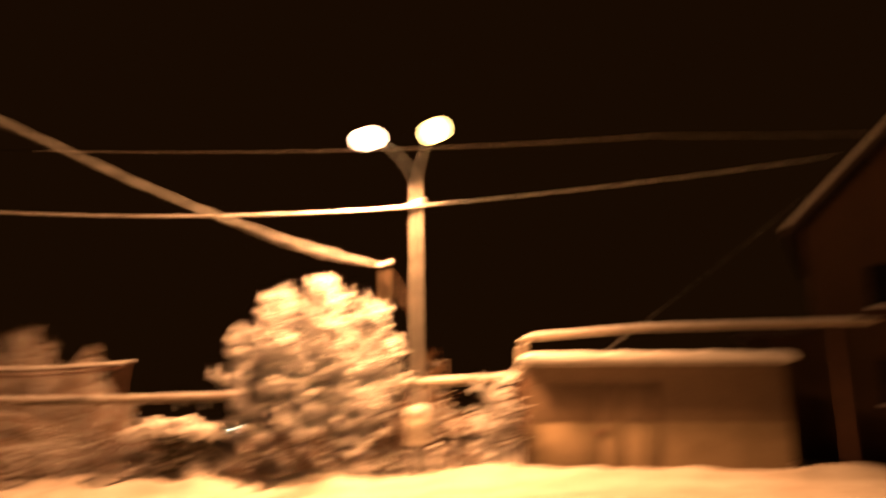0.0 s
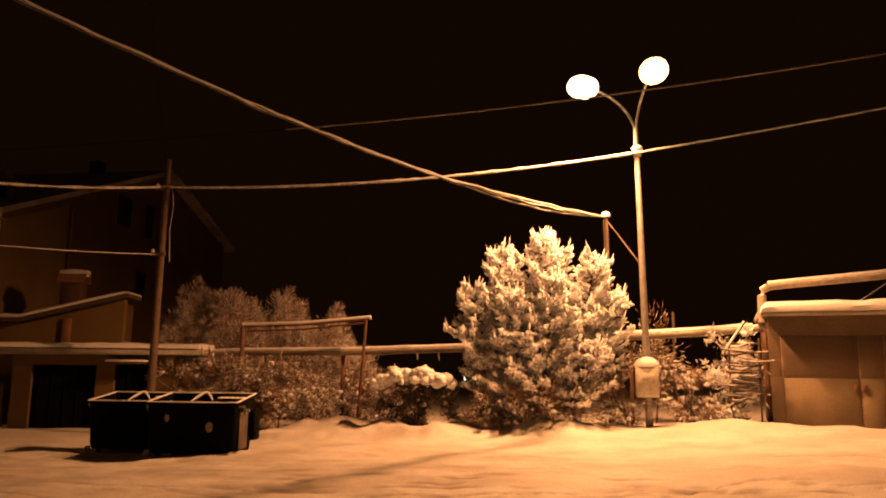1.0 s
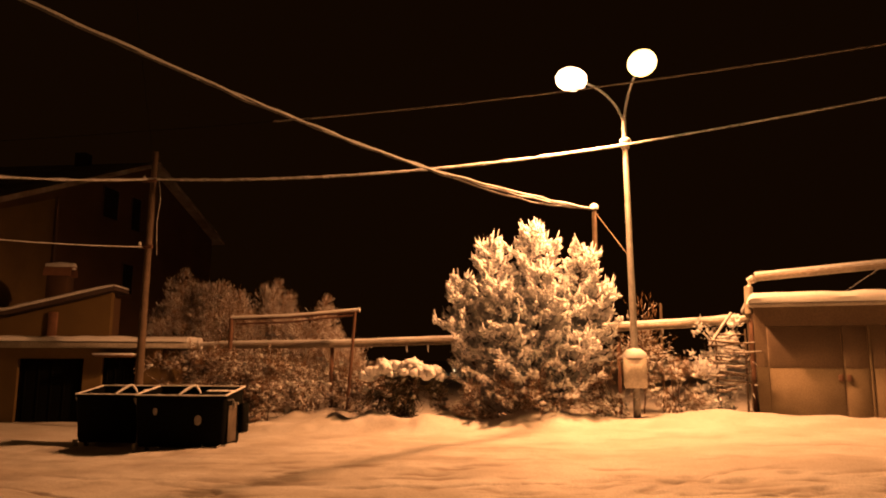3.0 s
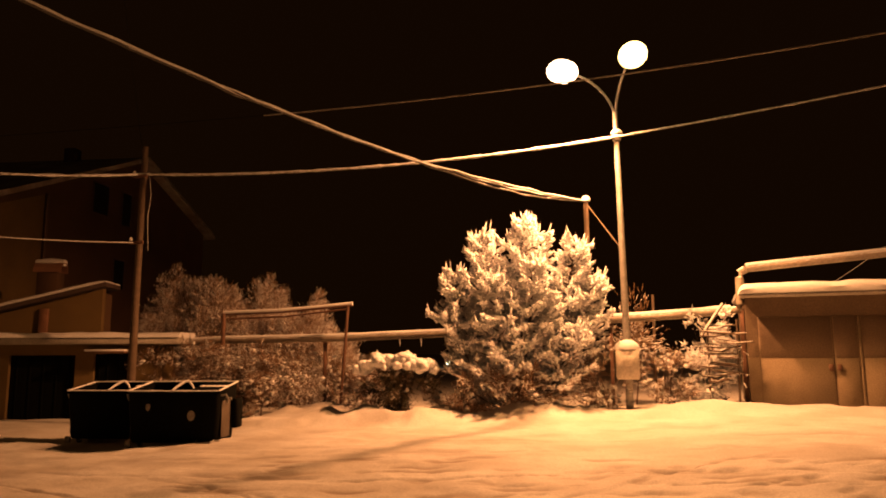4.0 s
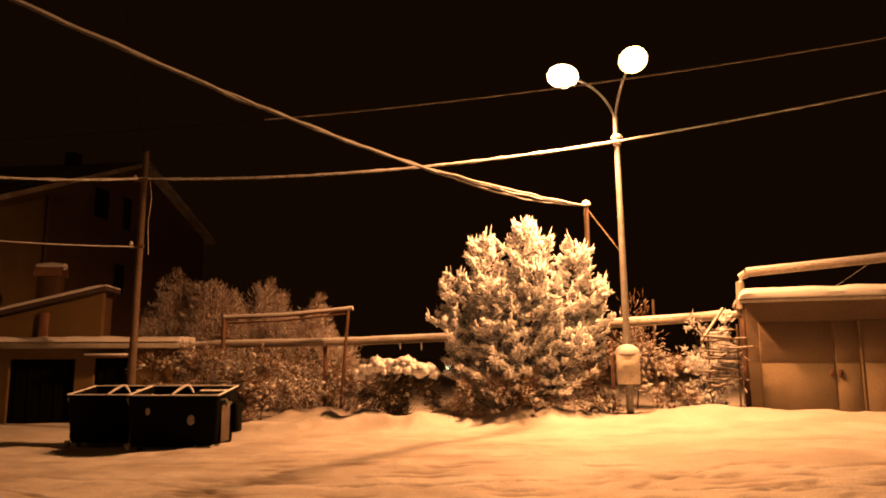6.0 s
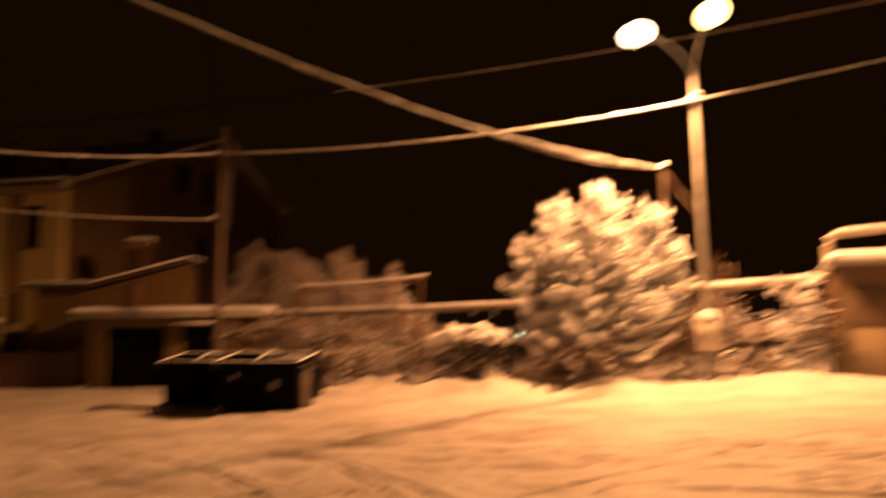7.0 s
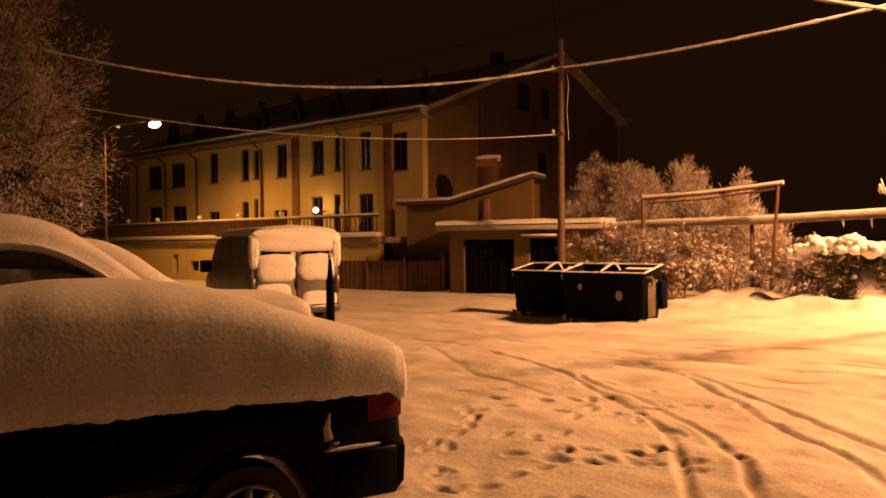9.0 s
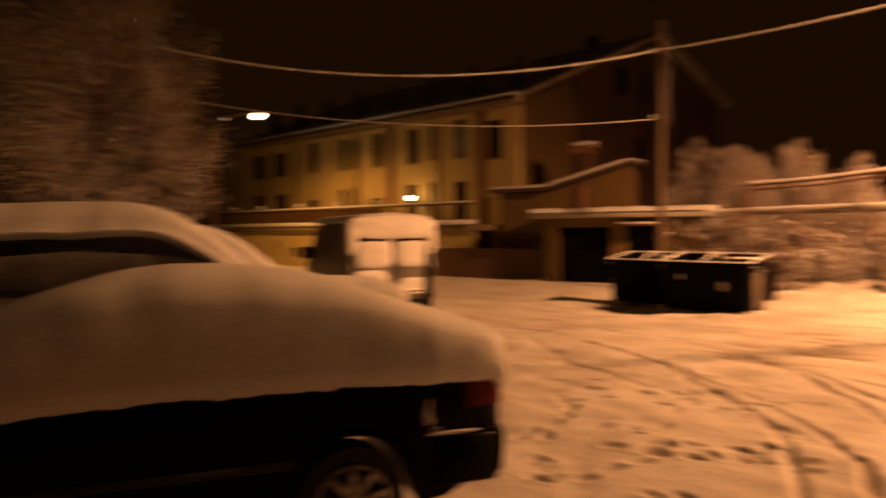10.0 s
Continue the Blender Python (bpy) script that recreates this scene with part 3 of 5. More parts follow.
def annex():
    """Lean-to between the terrace and the garage."""
    m = facing(-18.6, 18.9, 0.93, 0.36)
    h = thing("annex", m, "yellow lean-to annex, coloured dim, with a snowy sloping roof and a chimney", "building")
    base = -0.5
    # front and right walls are dimmed in colour, the left keeps full yellow
    part("front_wall", Mesh().prism([(-3.3, base), (2.1, base), (2.1, 4.0), (-1.2, 3.13), (-3.3, 3.13)], 2.0, 2.3), DIMYELLOW, h, smooth=False)
    part("side_wall", Mesh().box(1.8, 2.1, 2.31, 3.0, base, 3.85), DARKENED, h, smooth=False)
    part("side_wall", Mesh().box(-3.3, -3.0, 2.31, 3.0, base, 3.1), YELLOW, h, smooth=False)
    top = [(-3.6, 3.16), (-1.2, 3.16), (2.3, 4.06), (2.3, 4.20), (-1.2, 3.30), (-3.6, 3.30)]
    part("roof", Mesh().prism(top, 1.6, 3.2), ROOF, h, smooth=False)
    rings = []
    for k in range(31):
        x = -3.6 + 5.9 * k / 30
        z = 3.305 + max(0.0, x + 1.2) * 0.2571
        e = math.sqrt(min(1.0, (min(k, 30 - k) + 0.2) / 1.5))
        d = (0.12 + 0.03 * wob(x * 2.2, 6.0)) * e
        rings.append([(x, 1.56, z), (x, 1.54, z + 0.6 * d), (x, 1.66, z + d), (x, 3.1, z + d), (x, 3.2, z)])
    part("roof_snow", Mesh().rings(rings), SNOW, h)
    ch = part("chimney", Mesh().box(-0.30, 0.40, 2.45, 3.1, 3.4, 4.62, 0.03), DARKENED, h)
    # barrel cap, open at both ends
    def hoop(x, r):
        return [(x, 2.78 - r * math.cos(q), 4.62 + 1.15 * r * math.sin(q)) for q in [math.pi * i / 10 for i in range(11)]]
    part("chimney_cap", Mesh().rings([hoop(-0.42, 0.36), hoop(0.5, 0.36), hoop(0.5, 0.30), hoop(-0.42, 0.30), hoop(-0.42, 0.36)], closed=False, caps=False), BRICK, ch, "rounded barrel cap")
    part("cap_snow", Mesh().tube([(-0.42, 2.78, 4.98), (0.05, 2.78, 5.01), (0.5, 2.78, 4.98)], [0.22, 0.26, 0.22], 12, squash=0.55), SNOW, ch)
    part("flue", Mesh().box(0.1, 0.4, 1.88, 1.995, base, 3.3, 0.02), BRICK, h)


def garage():
    m = facing(-18.9, 18.6, 0.93, 0.36)
    h = thing("garage", m, "low rendered garage with two dark doors and a snowy flat roof", "garage")
    base, top = -0.5, 2.05
    holes = [(0.55, 2.5, base, 1.72), (3.05, 4.3, base, 1.75)]
    # the house's yellow on all walls, low light mixed into the colour
    part("front_wall", Mesh().wall(0, 5.0, base, top, 0, 0.25, holes), DIMYELLOW, h, smooth=False)
    part("side_wall", Mesh().box(0, 0.25, 0.255, 1.9, base, top), DIMYELLOW, h, smooth=False)
    part("side_wall", Mesh().box(4.75, 5.0, 0.255, 1.9, base, top), DIMYELLOW, h, smooth=False)
    for a, b, c, d in holes:
        door = part("garage_door", Mesh().box(a, b, 0.16, 0.2, c, d), BIN, h, "dark metal garage door")
        for k in range(5):
            x = a + (b - a) * (k + 0.5) / 5
            part("rib", Mesh().box(x - 0.03, x + 0.03, 0.135, 0.155, c, d, 0.01), BIN, door)
    aw = part("awning", Mesh().box(2.95, 4.1, -0.55, -0.01, 1.78, 1.83, 0.01), RUST, h, "small sheet awning over the second door")
    part("awning_snow", Mesh().box(2.93, 4.12, -0.57, -0.02, 1.832, 1.89, 0.025), SNOW, aw)
    part("roof_slab", Mesh().box(-0.35, 5.7, -0.45, 1.95, top + 0.004, top + 0.2, 0.02), CONCRETE, h)
    s = Mesh()
    rings = []
    for i in range(25):
        x = -0.35 + 6.05 * i / 24
        t = 0.16 + 0.06 * wob(x * 1.3, 3.0)
        rings.append([(x, -0.5, top + 0.205), (x, -0.47, top + 0.2 + t * 0.7), (x, -0.3, top + 0.2 + t), (x, 1.9, top + 0.22 + t), (x, 1.95, top + 0.205)])
    s.rings(rings)
    part("roof_snow", s, SNOW, h)


def yard_fence():
    m = facing(-24.6, 17.3, 0.93, 0.36)
    f = thing("yard_fence", m, "low brown board fence on dark posts", "fence")
    for k in range(26):
        part("board", Mesh().box(0.02 + k * 0.2, 0.2 + k * 0.2, 0, 0.03, -0.35, 0.92 + 0.02 * wob(k, 1.0), 0.004), RAIL, f, smooth=False)
    for k in range(4):
        part("post", Mesh().box(k * 1.72, k * 1.72 + 0.09, -0.1, -0.005, -0.45, 1.1, 0.01), RAIL, f)


porch_lamp()
annex()
garage()
yard_fence()


def right_house():
    """Dark house beyond the shed, its near rake catching light."""
    m = facing(12.9, 23.0, 0.84, -0.54, 1.1)
    h = thing("dark_house", m, "unlit dark house with a snow-edged gable roof", "house")
    rise = 0.95
    w = 8.0
    part("gable_wall", Mesh().prism([(0.3, -1.4), (w - 0.3, -1.4), (w - 0.3, 6.6), (w / 2, 6.6 + rise * (w / 2 - 0.3)), (0.3, 6.6)], 0.0, 0.3), DARKENED, h, smooth=False)
    part("side_wall", Mesh().box(0.3, 0.6, 0.31, 8, -1.4, 6.6), DARKENED, h, smooth=False)
    part("side_wall", Mesh().box(w - 0.6, w - 0.3, 0.31, 8, -1.4, 6.6), DARKENED, h, smooth=False)
    for s in (0, 1):
        def q(x, z):
            return (x if not s else w - x, z)
        o = [q(-0.2, 6.35), q(w / 2 - 0.004, 6.35 + rise * (w / 2 + 0.2)), q(w / 2 - 0.004, 6.6 + rise * (w / 2 + 0.2)), q(-0.2, 6.6)]
        rf = part("roof", Mesh().prism(o, -0.6, 8.3), ROOF, h, smooth=False)
        o = [q(-0.22, 6.605), q(w / 2 - 0.004, 6.605 + rise * (w / 2 + 0.2)), q(w / 2 - 0.004, 6.75 + rise * (w / 2 + 0.2)), q(-0.22, 6.75)]
        part("roof_snow", Mesh().prism(o, -0.62, 8.3), SNOW, rf, smooth=False)
    for x in (2.0, 5.2):
        for z in (1.0, 4.0):
            wd = part("window", Mesh().box(x, x + 0.9, -0.03, -0.005, z, z + 1.3), GLASS, h)
            part("window_sill", Mesh().box(x - 0.1, x + 1.0, -0.16, -0.035, z - 0.1, z, 0.02), SNOW, wd)
    part("side_wing", Mesh().box(-1.9, 0.25, 0.5, 4.0, -1.4, 3.2), DARKENED, h, smooth=False)
    part("wing_roof", Mesh().box(-2.2, 0.25, 0.1, 4.3, 3.205, 3.4, 0.03), ROOF, h)


right_house()


def shed():
    """Rendered outbuilding with sheet doors, local x along its front."""
    m = facing(3.3, 20.6, 0.9945, -0.105)
    h = thing("shed", m, "pale rendered flat-roofed shed with sheet doors and a thick snow cap", "shed")
    L, base, top, band = 7.15, -0.1, 3.12, 1.55
    d0, d1, d2 = 1.72, 2.62, 3.0
    # walls and door panels darken above band: roof shadow held in the colour
    for a, b in ((0, 0.28), (3.7, L)):
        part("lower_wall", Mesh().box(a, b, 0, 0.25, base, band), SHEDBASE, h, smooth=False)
    part("upper_wall", Mesh().wall(0, L, band + 0.002, top, 0.012, 0.25, [(0.28, 3.7, band + 0.002, 2.62)]), SHEDSHADE, h, smooth=False)
    for a, b in ((0.28, 2.02), (2.03, 2.60), (2.66, 3.7)):
        leaf = part("door_leaf", Mesh().box(a, b, 0.014, 0.06, base, 2.615, 0.006), SHEDDOOR, h)
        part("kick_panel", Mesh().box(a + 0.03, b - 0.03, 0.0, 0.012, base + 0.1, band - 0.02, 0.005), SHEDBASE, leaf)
        part("top_panel", Mesh().box(a + 0.03, b - 0.03, 0.004, 0.012, band + 0.01, 2.59, 0.004), SHEDSHADE, leaf)
    for x in (1.93, 2.12):
        part("door_handle", Mesh().box(x - 0.05, x + 0.05, -0.05, -0.001, 1.22, 1.38, 0.02), RUST, h, "rusty iron handle")
    part("door_post", Mesh().box(2.603, 2.657, -0.012, 0.06, base, 2.61, 0.008), SHEDBASE, h)
    part("rust_patch", Mesh().box(1.2, 2.0, -0.007, -0.001, base + 0.1, 0.28), RUST, h)
    part("end_wall", Mesh().box(0, 0.25, 0.251, 3.2, base, top), SHEDSHADE, h, smooth=False)
    part("end_wall", Mesh().box(L - 0.25, L, 0.251, 3.2, base, top), SHEDSHADE, h, smooth=False)
    part("back_wall", Mesh().box(0, L, 3.201, 3.45, base, top), SHEDSHADE, h, smooth=False)
    part("roof_slab", Mesh().box(-0.12, L + 0.12, -0.50, 3.55, top + 0.003, top + 0.08, 0.015), CONCRETE, h)
    rings = []
    run = [-0.15 + v for v in (0.0, 0.015, 0.05, 0.11, 0.2)] + [0.1 + (L - 0.2) * k / 36 for k in range(37)] + [L + 0.15 - v for v in (0.2, 0.11, 0.05, 0.015, 0.0)]
    for x in run:
        e = min(1.0, min(x + 0.15, L + 0.15 - x) / 0.2)
        e = 1 - (1 - e) ** 2
        t = (0.28 + 0.035 * wob(x * 1.7, 8.0) + 0.015 * wob(x * 6, 2.0)) * math.sqrt(max(e, 0.08))
        z = top + 0.084
        rings.append([(x, -0.53 + 0.02 * wob(x * 5, 1), z), (x, -0.57, z + t * 0.45), (x, -0.50, z + t * 0.85), (x, -0.28, z + t), (x, 3.4, z + t), (x, 3.55, z)])
    part("roof_snow", Mesh().rings(rings), SNOW, h, "thick rounded snow cap")


shed()

# ---- poles, pipes and wires ----


def street_lamp():
    z0 = 0.05
    t = thing("street_lamp", pose(0.22, 19.84, z0), "galvanised double-armed street lamp, both sodium lamps lit", "street lamp")
    part("mast", Mesh().tube([(0, 0, 0), (-0.02, 0, 3), (-0.07, 0, 8.25)], [0.10, 0.09, 0.065], 14), GALV, t)
    for L in (LAMP_A, LAMP_B):
        dx, dy, dz = L[0] - 0.22, L[1] - 19.84, L[2] - z0
        a = []
        for k in range(9):
            s = k / 8
            a.append((-0.07 + (dx * 0.9 + 0.07) * s ** 1.5, dy * 0.9 * s ** 1.5, 8.1 + (dz - 8.05) * (1 - (1 - s) ** 1.8)))
        arm = part("arm", Mesh().tube(a, 0.035, 8), GALV, t)
        r = math.degrees(math.atan2(dy, dx))
        mm = Matrix.Translation((dx, dy, dz)) @ pose(0, 0, 0, 0, 0, r)
        hd = Mesh()
        rings = []
        for k in range(9):
            s = -0.42 + 0.84 * k / 8
            w = 0.19 * math.sqrt(max(1 - (s / 0.44) ** 2, 0.05))
            rings.append([mm @ Vector((s, w * math.cos(q), 0.02 + 0.11 * max(math.sin(q), 0))) for q in [i * math.pi / 6 for i in range(12)]])
        hd.rings(rings)
        part("lamp_head", hd, GALV, arm)
        # bowl oversized, so that its shape takes in the lamp's glare
        bw = Mesh()
        rings = []
        for k in range(11):
            s = -0.44 + 0.88 * k / 10
            w = math.sqrt(max(1 - (s / 0.45) ** 2, 0.03))
            rings.append([mm @ Vector((s, 0.36 * w * math.cos(q), 0.08 - 0.32 * w * math.sin(q))) for q in [i * math.pi / 8 for i in range(16)]])
        bw.rings(rings)
        b = part("bowl", bw, BOWL_A if L is LAMP_A else BOWL_B, arm, "glowing sodium lamp bowl")
        b.visible_shadow = False
        part("head_snow", Mesh().dome(*(mm @ Vector((0, 0, 0.12))), 0.3, 0.3, 0.10, 12, 5, low=-0.2), SNOW, arm)
    part("clamp", Mesh().box(-0.16, 0.06, -0.13, 0.1, 7.40, 7.62, 0.05), GALV, t)
    part("clamp_snow", Mesh().dome(-0.05, -0.03, 7.64, 0.16, 0.14, 0.10, 10, 5, low=-0.3), SNOW, t)
    part("footing", Mesh().box(-0.25, 0.25, -0.25, 0.25, -0.3, 0.12, 0.03), CONCRETE, t)


def meter_box():
    t = thing("meter_box", pose(0.20, 19.62, 0), "pale plastic meter box strapped to the lamp mast, capped with snow", "meter box")
    part("housing", Mesh().box(-0.29, 0.29, -0.22, 0.08, 1.02, 1.82, 0.04), PLASTICBOX, t)
    part("box_door", Mesh().box(-0.24, 0.24, -0.245, -0.222, 1.07, 1.74, 0.015), PLASTICBOX, t)
    part("visor", Mesh().box(-0.12, 0.18, -0.28, -0.247, 1.38, 1.62, 0.03), PLASTICBOX, t)
    part("strap", Mesh().box(-0.3, 0.3, 0.082, 0.14, 1.3, 1.36, 0.01).box(-0.12, 0.12, 0.10, 0.24, 1.28, 1.38, 0.02), RUST, t)
    part("snow_cap", Mesh().dome(0, -0.07, 1.80, 0.32, 0.21, 0.24, 18, 7, low=-0.05), SNOW, t)


def wooden_pole():
    t = thing("utility_pole", pose(-13.95, 18.75, -0.4), "weathered utility pole carrying snow-laden wires", "utility pole")
    part("pole", Mesh().tube([(0, 0, 0), (0.0, 0, 4), (0.05, 0, 8.45)], [0.125, 0.11, 0.085], 12), WOODPOLE, t)
    for z in (7.5, 5.45):
        part("insulator_bracket", Mesh().box(-0.22, 0.26, -0.17, -0.1, z - 0.05, z + 0.05, 0.01), RUST, t)
        part("insulator", Mesh().dome(-0.18, -0.14, z + 0.1, 0.05, 0.05, 0.08, 8, 5), GLOBE, t)
    part("drop_cable", Mesh().tube([(0.3, -0.1, 7.6), (0.42, -0.12, 6.9), (0.34, -0.12, 6.2), (0.40, -0.1, 5.2)], 0.006, 6), WIRE, t)


def stub_pole():
    t = thing("short_pole", pose(-0.76, 20.85, 0.1), "short wooden pole where a cable bundle ends", "utility pole")
    part("pole", Mesh().tube([(0, 0, 0), (0, 0, 5.95)], [0.095, 0.07], 10), WOODPOLE, t)
    part("snow_tip", Mesh().dome(0, 0, 5.98, 0.13, 0.13, 0.13, 10, 5, low=-0.3), SNOW, t)
    part("stay", Mesh().tube([(0.02, 0, 5.85), (0.95, -0.9, 4.35)], 0.018, 6), WOODPOLE, t)


street_lamp()
meter_box()
wooden_pole()
stub_pole()


def sagging(a, b, sag, n=40, lumps=0.0, r=0.02, seed=0.0):
    a, b = Vector(a), Vector(b)
    pts, rad = [], []
    for k in range(n + 1):
        s = k / n
        p = a.lerp(b, s)
        p.z -= 4 * sag * s * (1 - s)
        pts.append(p)
        rad.append(r * (1 + lumps * (wob(k * 0.45, seed) + 0.6 * wob(k * 1.7, seed + 5))))
    return pts, rad


def wire(a, b, sag, r, lumps, label, mat, n=60, name="overhead_wire", seed=0.0, squash=1.0):
    pts, rad = sagging(a, b, sag, n, lumps, r, seed)
    single(name, Mesh().tube(pts, rad, 7, squash=squash), mat, label, "wire", "overhead wires")


POLE_W = (-14.0, 18.62, 7.15)
POLE_L = (0.12, 19.72, 7.55)
wire(POLE_W, POLE_L, 0.32, 0.045, 0.55, "sagging overhead wire thickly coated with snow", CABLE, 90)
wire(POLE_L, (13.6, 21.3, 9.85), 0.10, 0.032, 0.5, "overhead wire coated with snow running to a house", CABLE, 80, seed=2.0)
wire((-25.5, 3.2, 8.5), POLE_W, 1.3, 0.042, 0.7, "overhead wire coated with uneven snow", CABLE, 90, seed=4.0)
wire((-25.5, 3.2, 6.8), (-14.0, 18.62, 5.05), 0.83, 0.018, 0.2, "thin lower overhead wire", WIRE, 60, seed=6.0)
wire((-40, 17.5, 9.2), (-9, 17, 8.05), 0.2, 0.006, 0.1, "thin high overhead wire", BIN, 60)
wire((-9, 17, 8.05), (6.0, 16.6, 8.5), 0.18, 0.018, 0.2, "thin high overhead wire beside the lamps", WIRE, 60, seed=3.0)
wire((6.0, 16.6, 8.5), (30, 15.6, 9.6), 0.3, 0.010, 0.1, "thin high overhead wire", WIRE, 60, seed=5.0)
wire((-13.9, 18.6, 7.95), (1.0, -3.0, 8.4), 0.15, 0.006, 0.1, "thin overhead service wire", BIN, 60, seed=8.0)
wire((5.6, 21.5, 3.45), (13.3, 22.6, 9.0), 0.1, 0.006, 0.1, "thin guy wire rising from the shed roof to a house", WIRE, 40, "guy_wire", 9.0)
# the twisted bundle
CAB_A, CAB_B = (-0.76, 20.8, 6.03), (-9.3, -2.0, 6.75)
for k, (dx, dz, r) in enumerate(((0, 0, 0.03), (0.06, 0.05, 0.024), (-0.05, -0.07, 0.022))):
    pts, rad = sagging(CAB_A, CAB_B, 1.0, 120, 0.3, r, 10.0 + k)
    pts = [p + Vector((dx, 0, dz)) * math.sin(math.pi * min(1, i / 40)) * 1.0 + Vector((0.02 * wob(i * 0.3, k), 0, 0.03 * wob(i * 0.25, k + 7))) for i, p in enumerate(pts)]
    single("twisted_cable", Mesh().tube(pts, rad, 7), CABLE, "thick twisted cable bundle loaded with snow", "cable", "overhead wires")


def pipeline():
    t = thing("overhead_pipe", pose(0, 0, 0), "raised wrapped pipe with snow along its top", "pipe")
    a = [(-30, 24.0, 1.55), (-13.0, 22.0, 2.17), (-8.8, 21.8, 2.2), (-4.8, 21.5, 2.31), (-0.6, 21.2, 2.62), (1.6, 21.05, 2.72), (3.1, 20.95, 2.82)]
    main = part("pipe_run", Mesh().tube(a, 0.11, 12), PIPE, t)
    up = [(3.1, 20.95, 2.82), (3.2, 20.92, 2.86), (3.24, 20.9, 2.98), (3.26, 20.9, 3.7), (3.30, 20.88, 3.85), (3.42, 20.8, 3.92)]
    part("riser", Mesh().tube(up, 0.11, 12), PIPE, t)
    b = [(3.42, 20.8, 3.93), (6.8, 20.7, 4.2), (12.6, 18.9, 4.2)]
    part("pipe_run", Mesh().tube(b, 0.10, 12), PIPE, t)
    for seq, sc in ((a, 1.0), (b, 0.9)):
        pts, rad = [], []
        for (p, q) in zip(seq, seq[1:]):
            for k in range(14):
                v = Vector(p).lerp(Vector(q), k / 14)
                pts.append(v + Vector((0, 0, 0.085)))
                rad.append(sc * (0.10 + 0.012 * wob(v.x * 2.1, 4.0) + 0.01 * wob(v.x * 7, 1.0)))
        part("pipe_snow", Mesh().tube(pts, rad, 10, squash=0.75), SNOW, t)
    rng = random.Random(3)
    for x, y, z in ((-11.4, 21.9, 2.08), (-10.1, 21.85, 2.09), (-6.6, 21.6, 2.16), (-5.9, 21.55, 2.18), (-4.9, 21.5, 2.2), (1.0, 21.1, 2.6)):
        ln = rng.uniform(0.14, 0.34)
        part("icicle", Mesh().tube([(x, y, z), (x + 0.01, y, z - ln * 0.6), (x + 0.015, y, z - ln)], [0.03, 0.018, 0.004], 6), SNOW, t)
    for x, y, z in ((-20, 22.7, 1.85), (-9.2, 21.9, 2.1), (-0.2, 21.25, 2.55), (3.26, 20.9, 2.8), (11.6, 19.2, 4.1)):
        part("support", Mesh().box(x - 0.05, x + 0.05, y - 0.05, y + 0.05, -0.4, z, 0.01), RUST, t)


def portal():
    t = thing("pole_frame", pose(0, 0, 0), "two-post frame with a snow-topped double crossbar", "frame")
    R, Lp = (-8.2, 21.3), (-12.55, 21.35)
    part("post", Mesh().tube([(R[0] - 0.25, R[1], -0.4), (R[0] - 0.12, R[1], 1.4), (R[0], R[1], 3.2)], 0.05, 8), RUST, t)
    part("post", Mesh().tube([(Lp[0], Lp[1], -0.4), (Lp[0], Lp[1], 3.05)], 0.07, 8), RUST, t)
    part("crossbar", Mesh().tube([(Lp[0], Lp[1], 3.02), (-10.4, 21.3, 3.06), (R[0] + 0.15, R[1], 3.22)], 0.045, 8), RUST, t)
    part("crossbar", Mesh().tube([(Lp[0] + 0.2, Lp[1], 2.86), (-10.4, 21.3, 2.90), (R[0], R[1], 3.10)], 0.03, 8), RUST, t)
    part("bar_snow", Mesh().tube([(Lp[0], Lp[1], 3.07), (-11.4, 21.3, 3.09), (-10.4, 21.3, 3.11), (-9.2, 21.3, 3.19), (R[0] + 0.15, R[1], 3.27)], [0.06, 0.05, 0.055, 0.05, 0.06], 8), SNOW, t)


pipeline()
portal()


def far_street_lamp():
    t = thing("street_lamp", pose(-31.8, 13.0, -0.3), "lit street lamp on a thin pole before the terrace", "street lamp")
    part("mast", Mesh().tube([(-0.75, -1.9, 0), (-0.75, -1.9, 6.8), (-0.65, -1.6, 7.15), (-0.15, -0.35, 7.42)], [0.08, 0.06, 0.05, 0.04], 8), RAIL, t)
    part("lamp_head", Mesh().dome(0, 0, 7.36, 0.42, 0.2, 0.12, 12, 5, low=0.0), GALV, t)
    b = part("bowl", Mesh().dome(0, 0, 7.3, 0.40, 0.2, 0.16, 14, 6), BOWL_FAR, t, "glowing lamp bowl")
    b.visible_shadow = False


far_street_lamp()


def far_lights():
    for x, y, z in ((-38.0, 90.0, 1.15), (-21.1, 90.0, 0.25), (-56.8, 20.3, 10.6), (-57.6, 17.8, 4.6)):
        t = thing("distant_lamp", pose(x, y, -0.3), "tiny pale lamp far beyond the yard", "lamp", "distant lamps")
        part("post", Mesh().tube([(0, 0, 0), (0, 0, z + 0.3)], 0.06, 6), GALV, t)
        r = 0.22 if y > 50 else 0.13
        part("light", Mesh().dome(0, 0, z + 0.3 + r * 0.5, r, r, r, 10, 5), FARLIGHT if y > 50 else DIMLIGHT, t)


far_lights()

# ---- containers ----


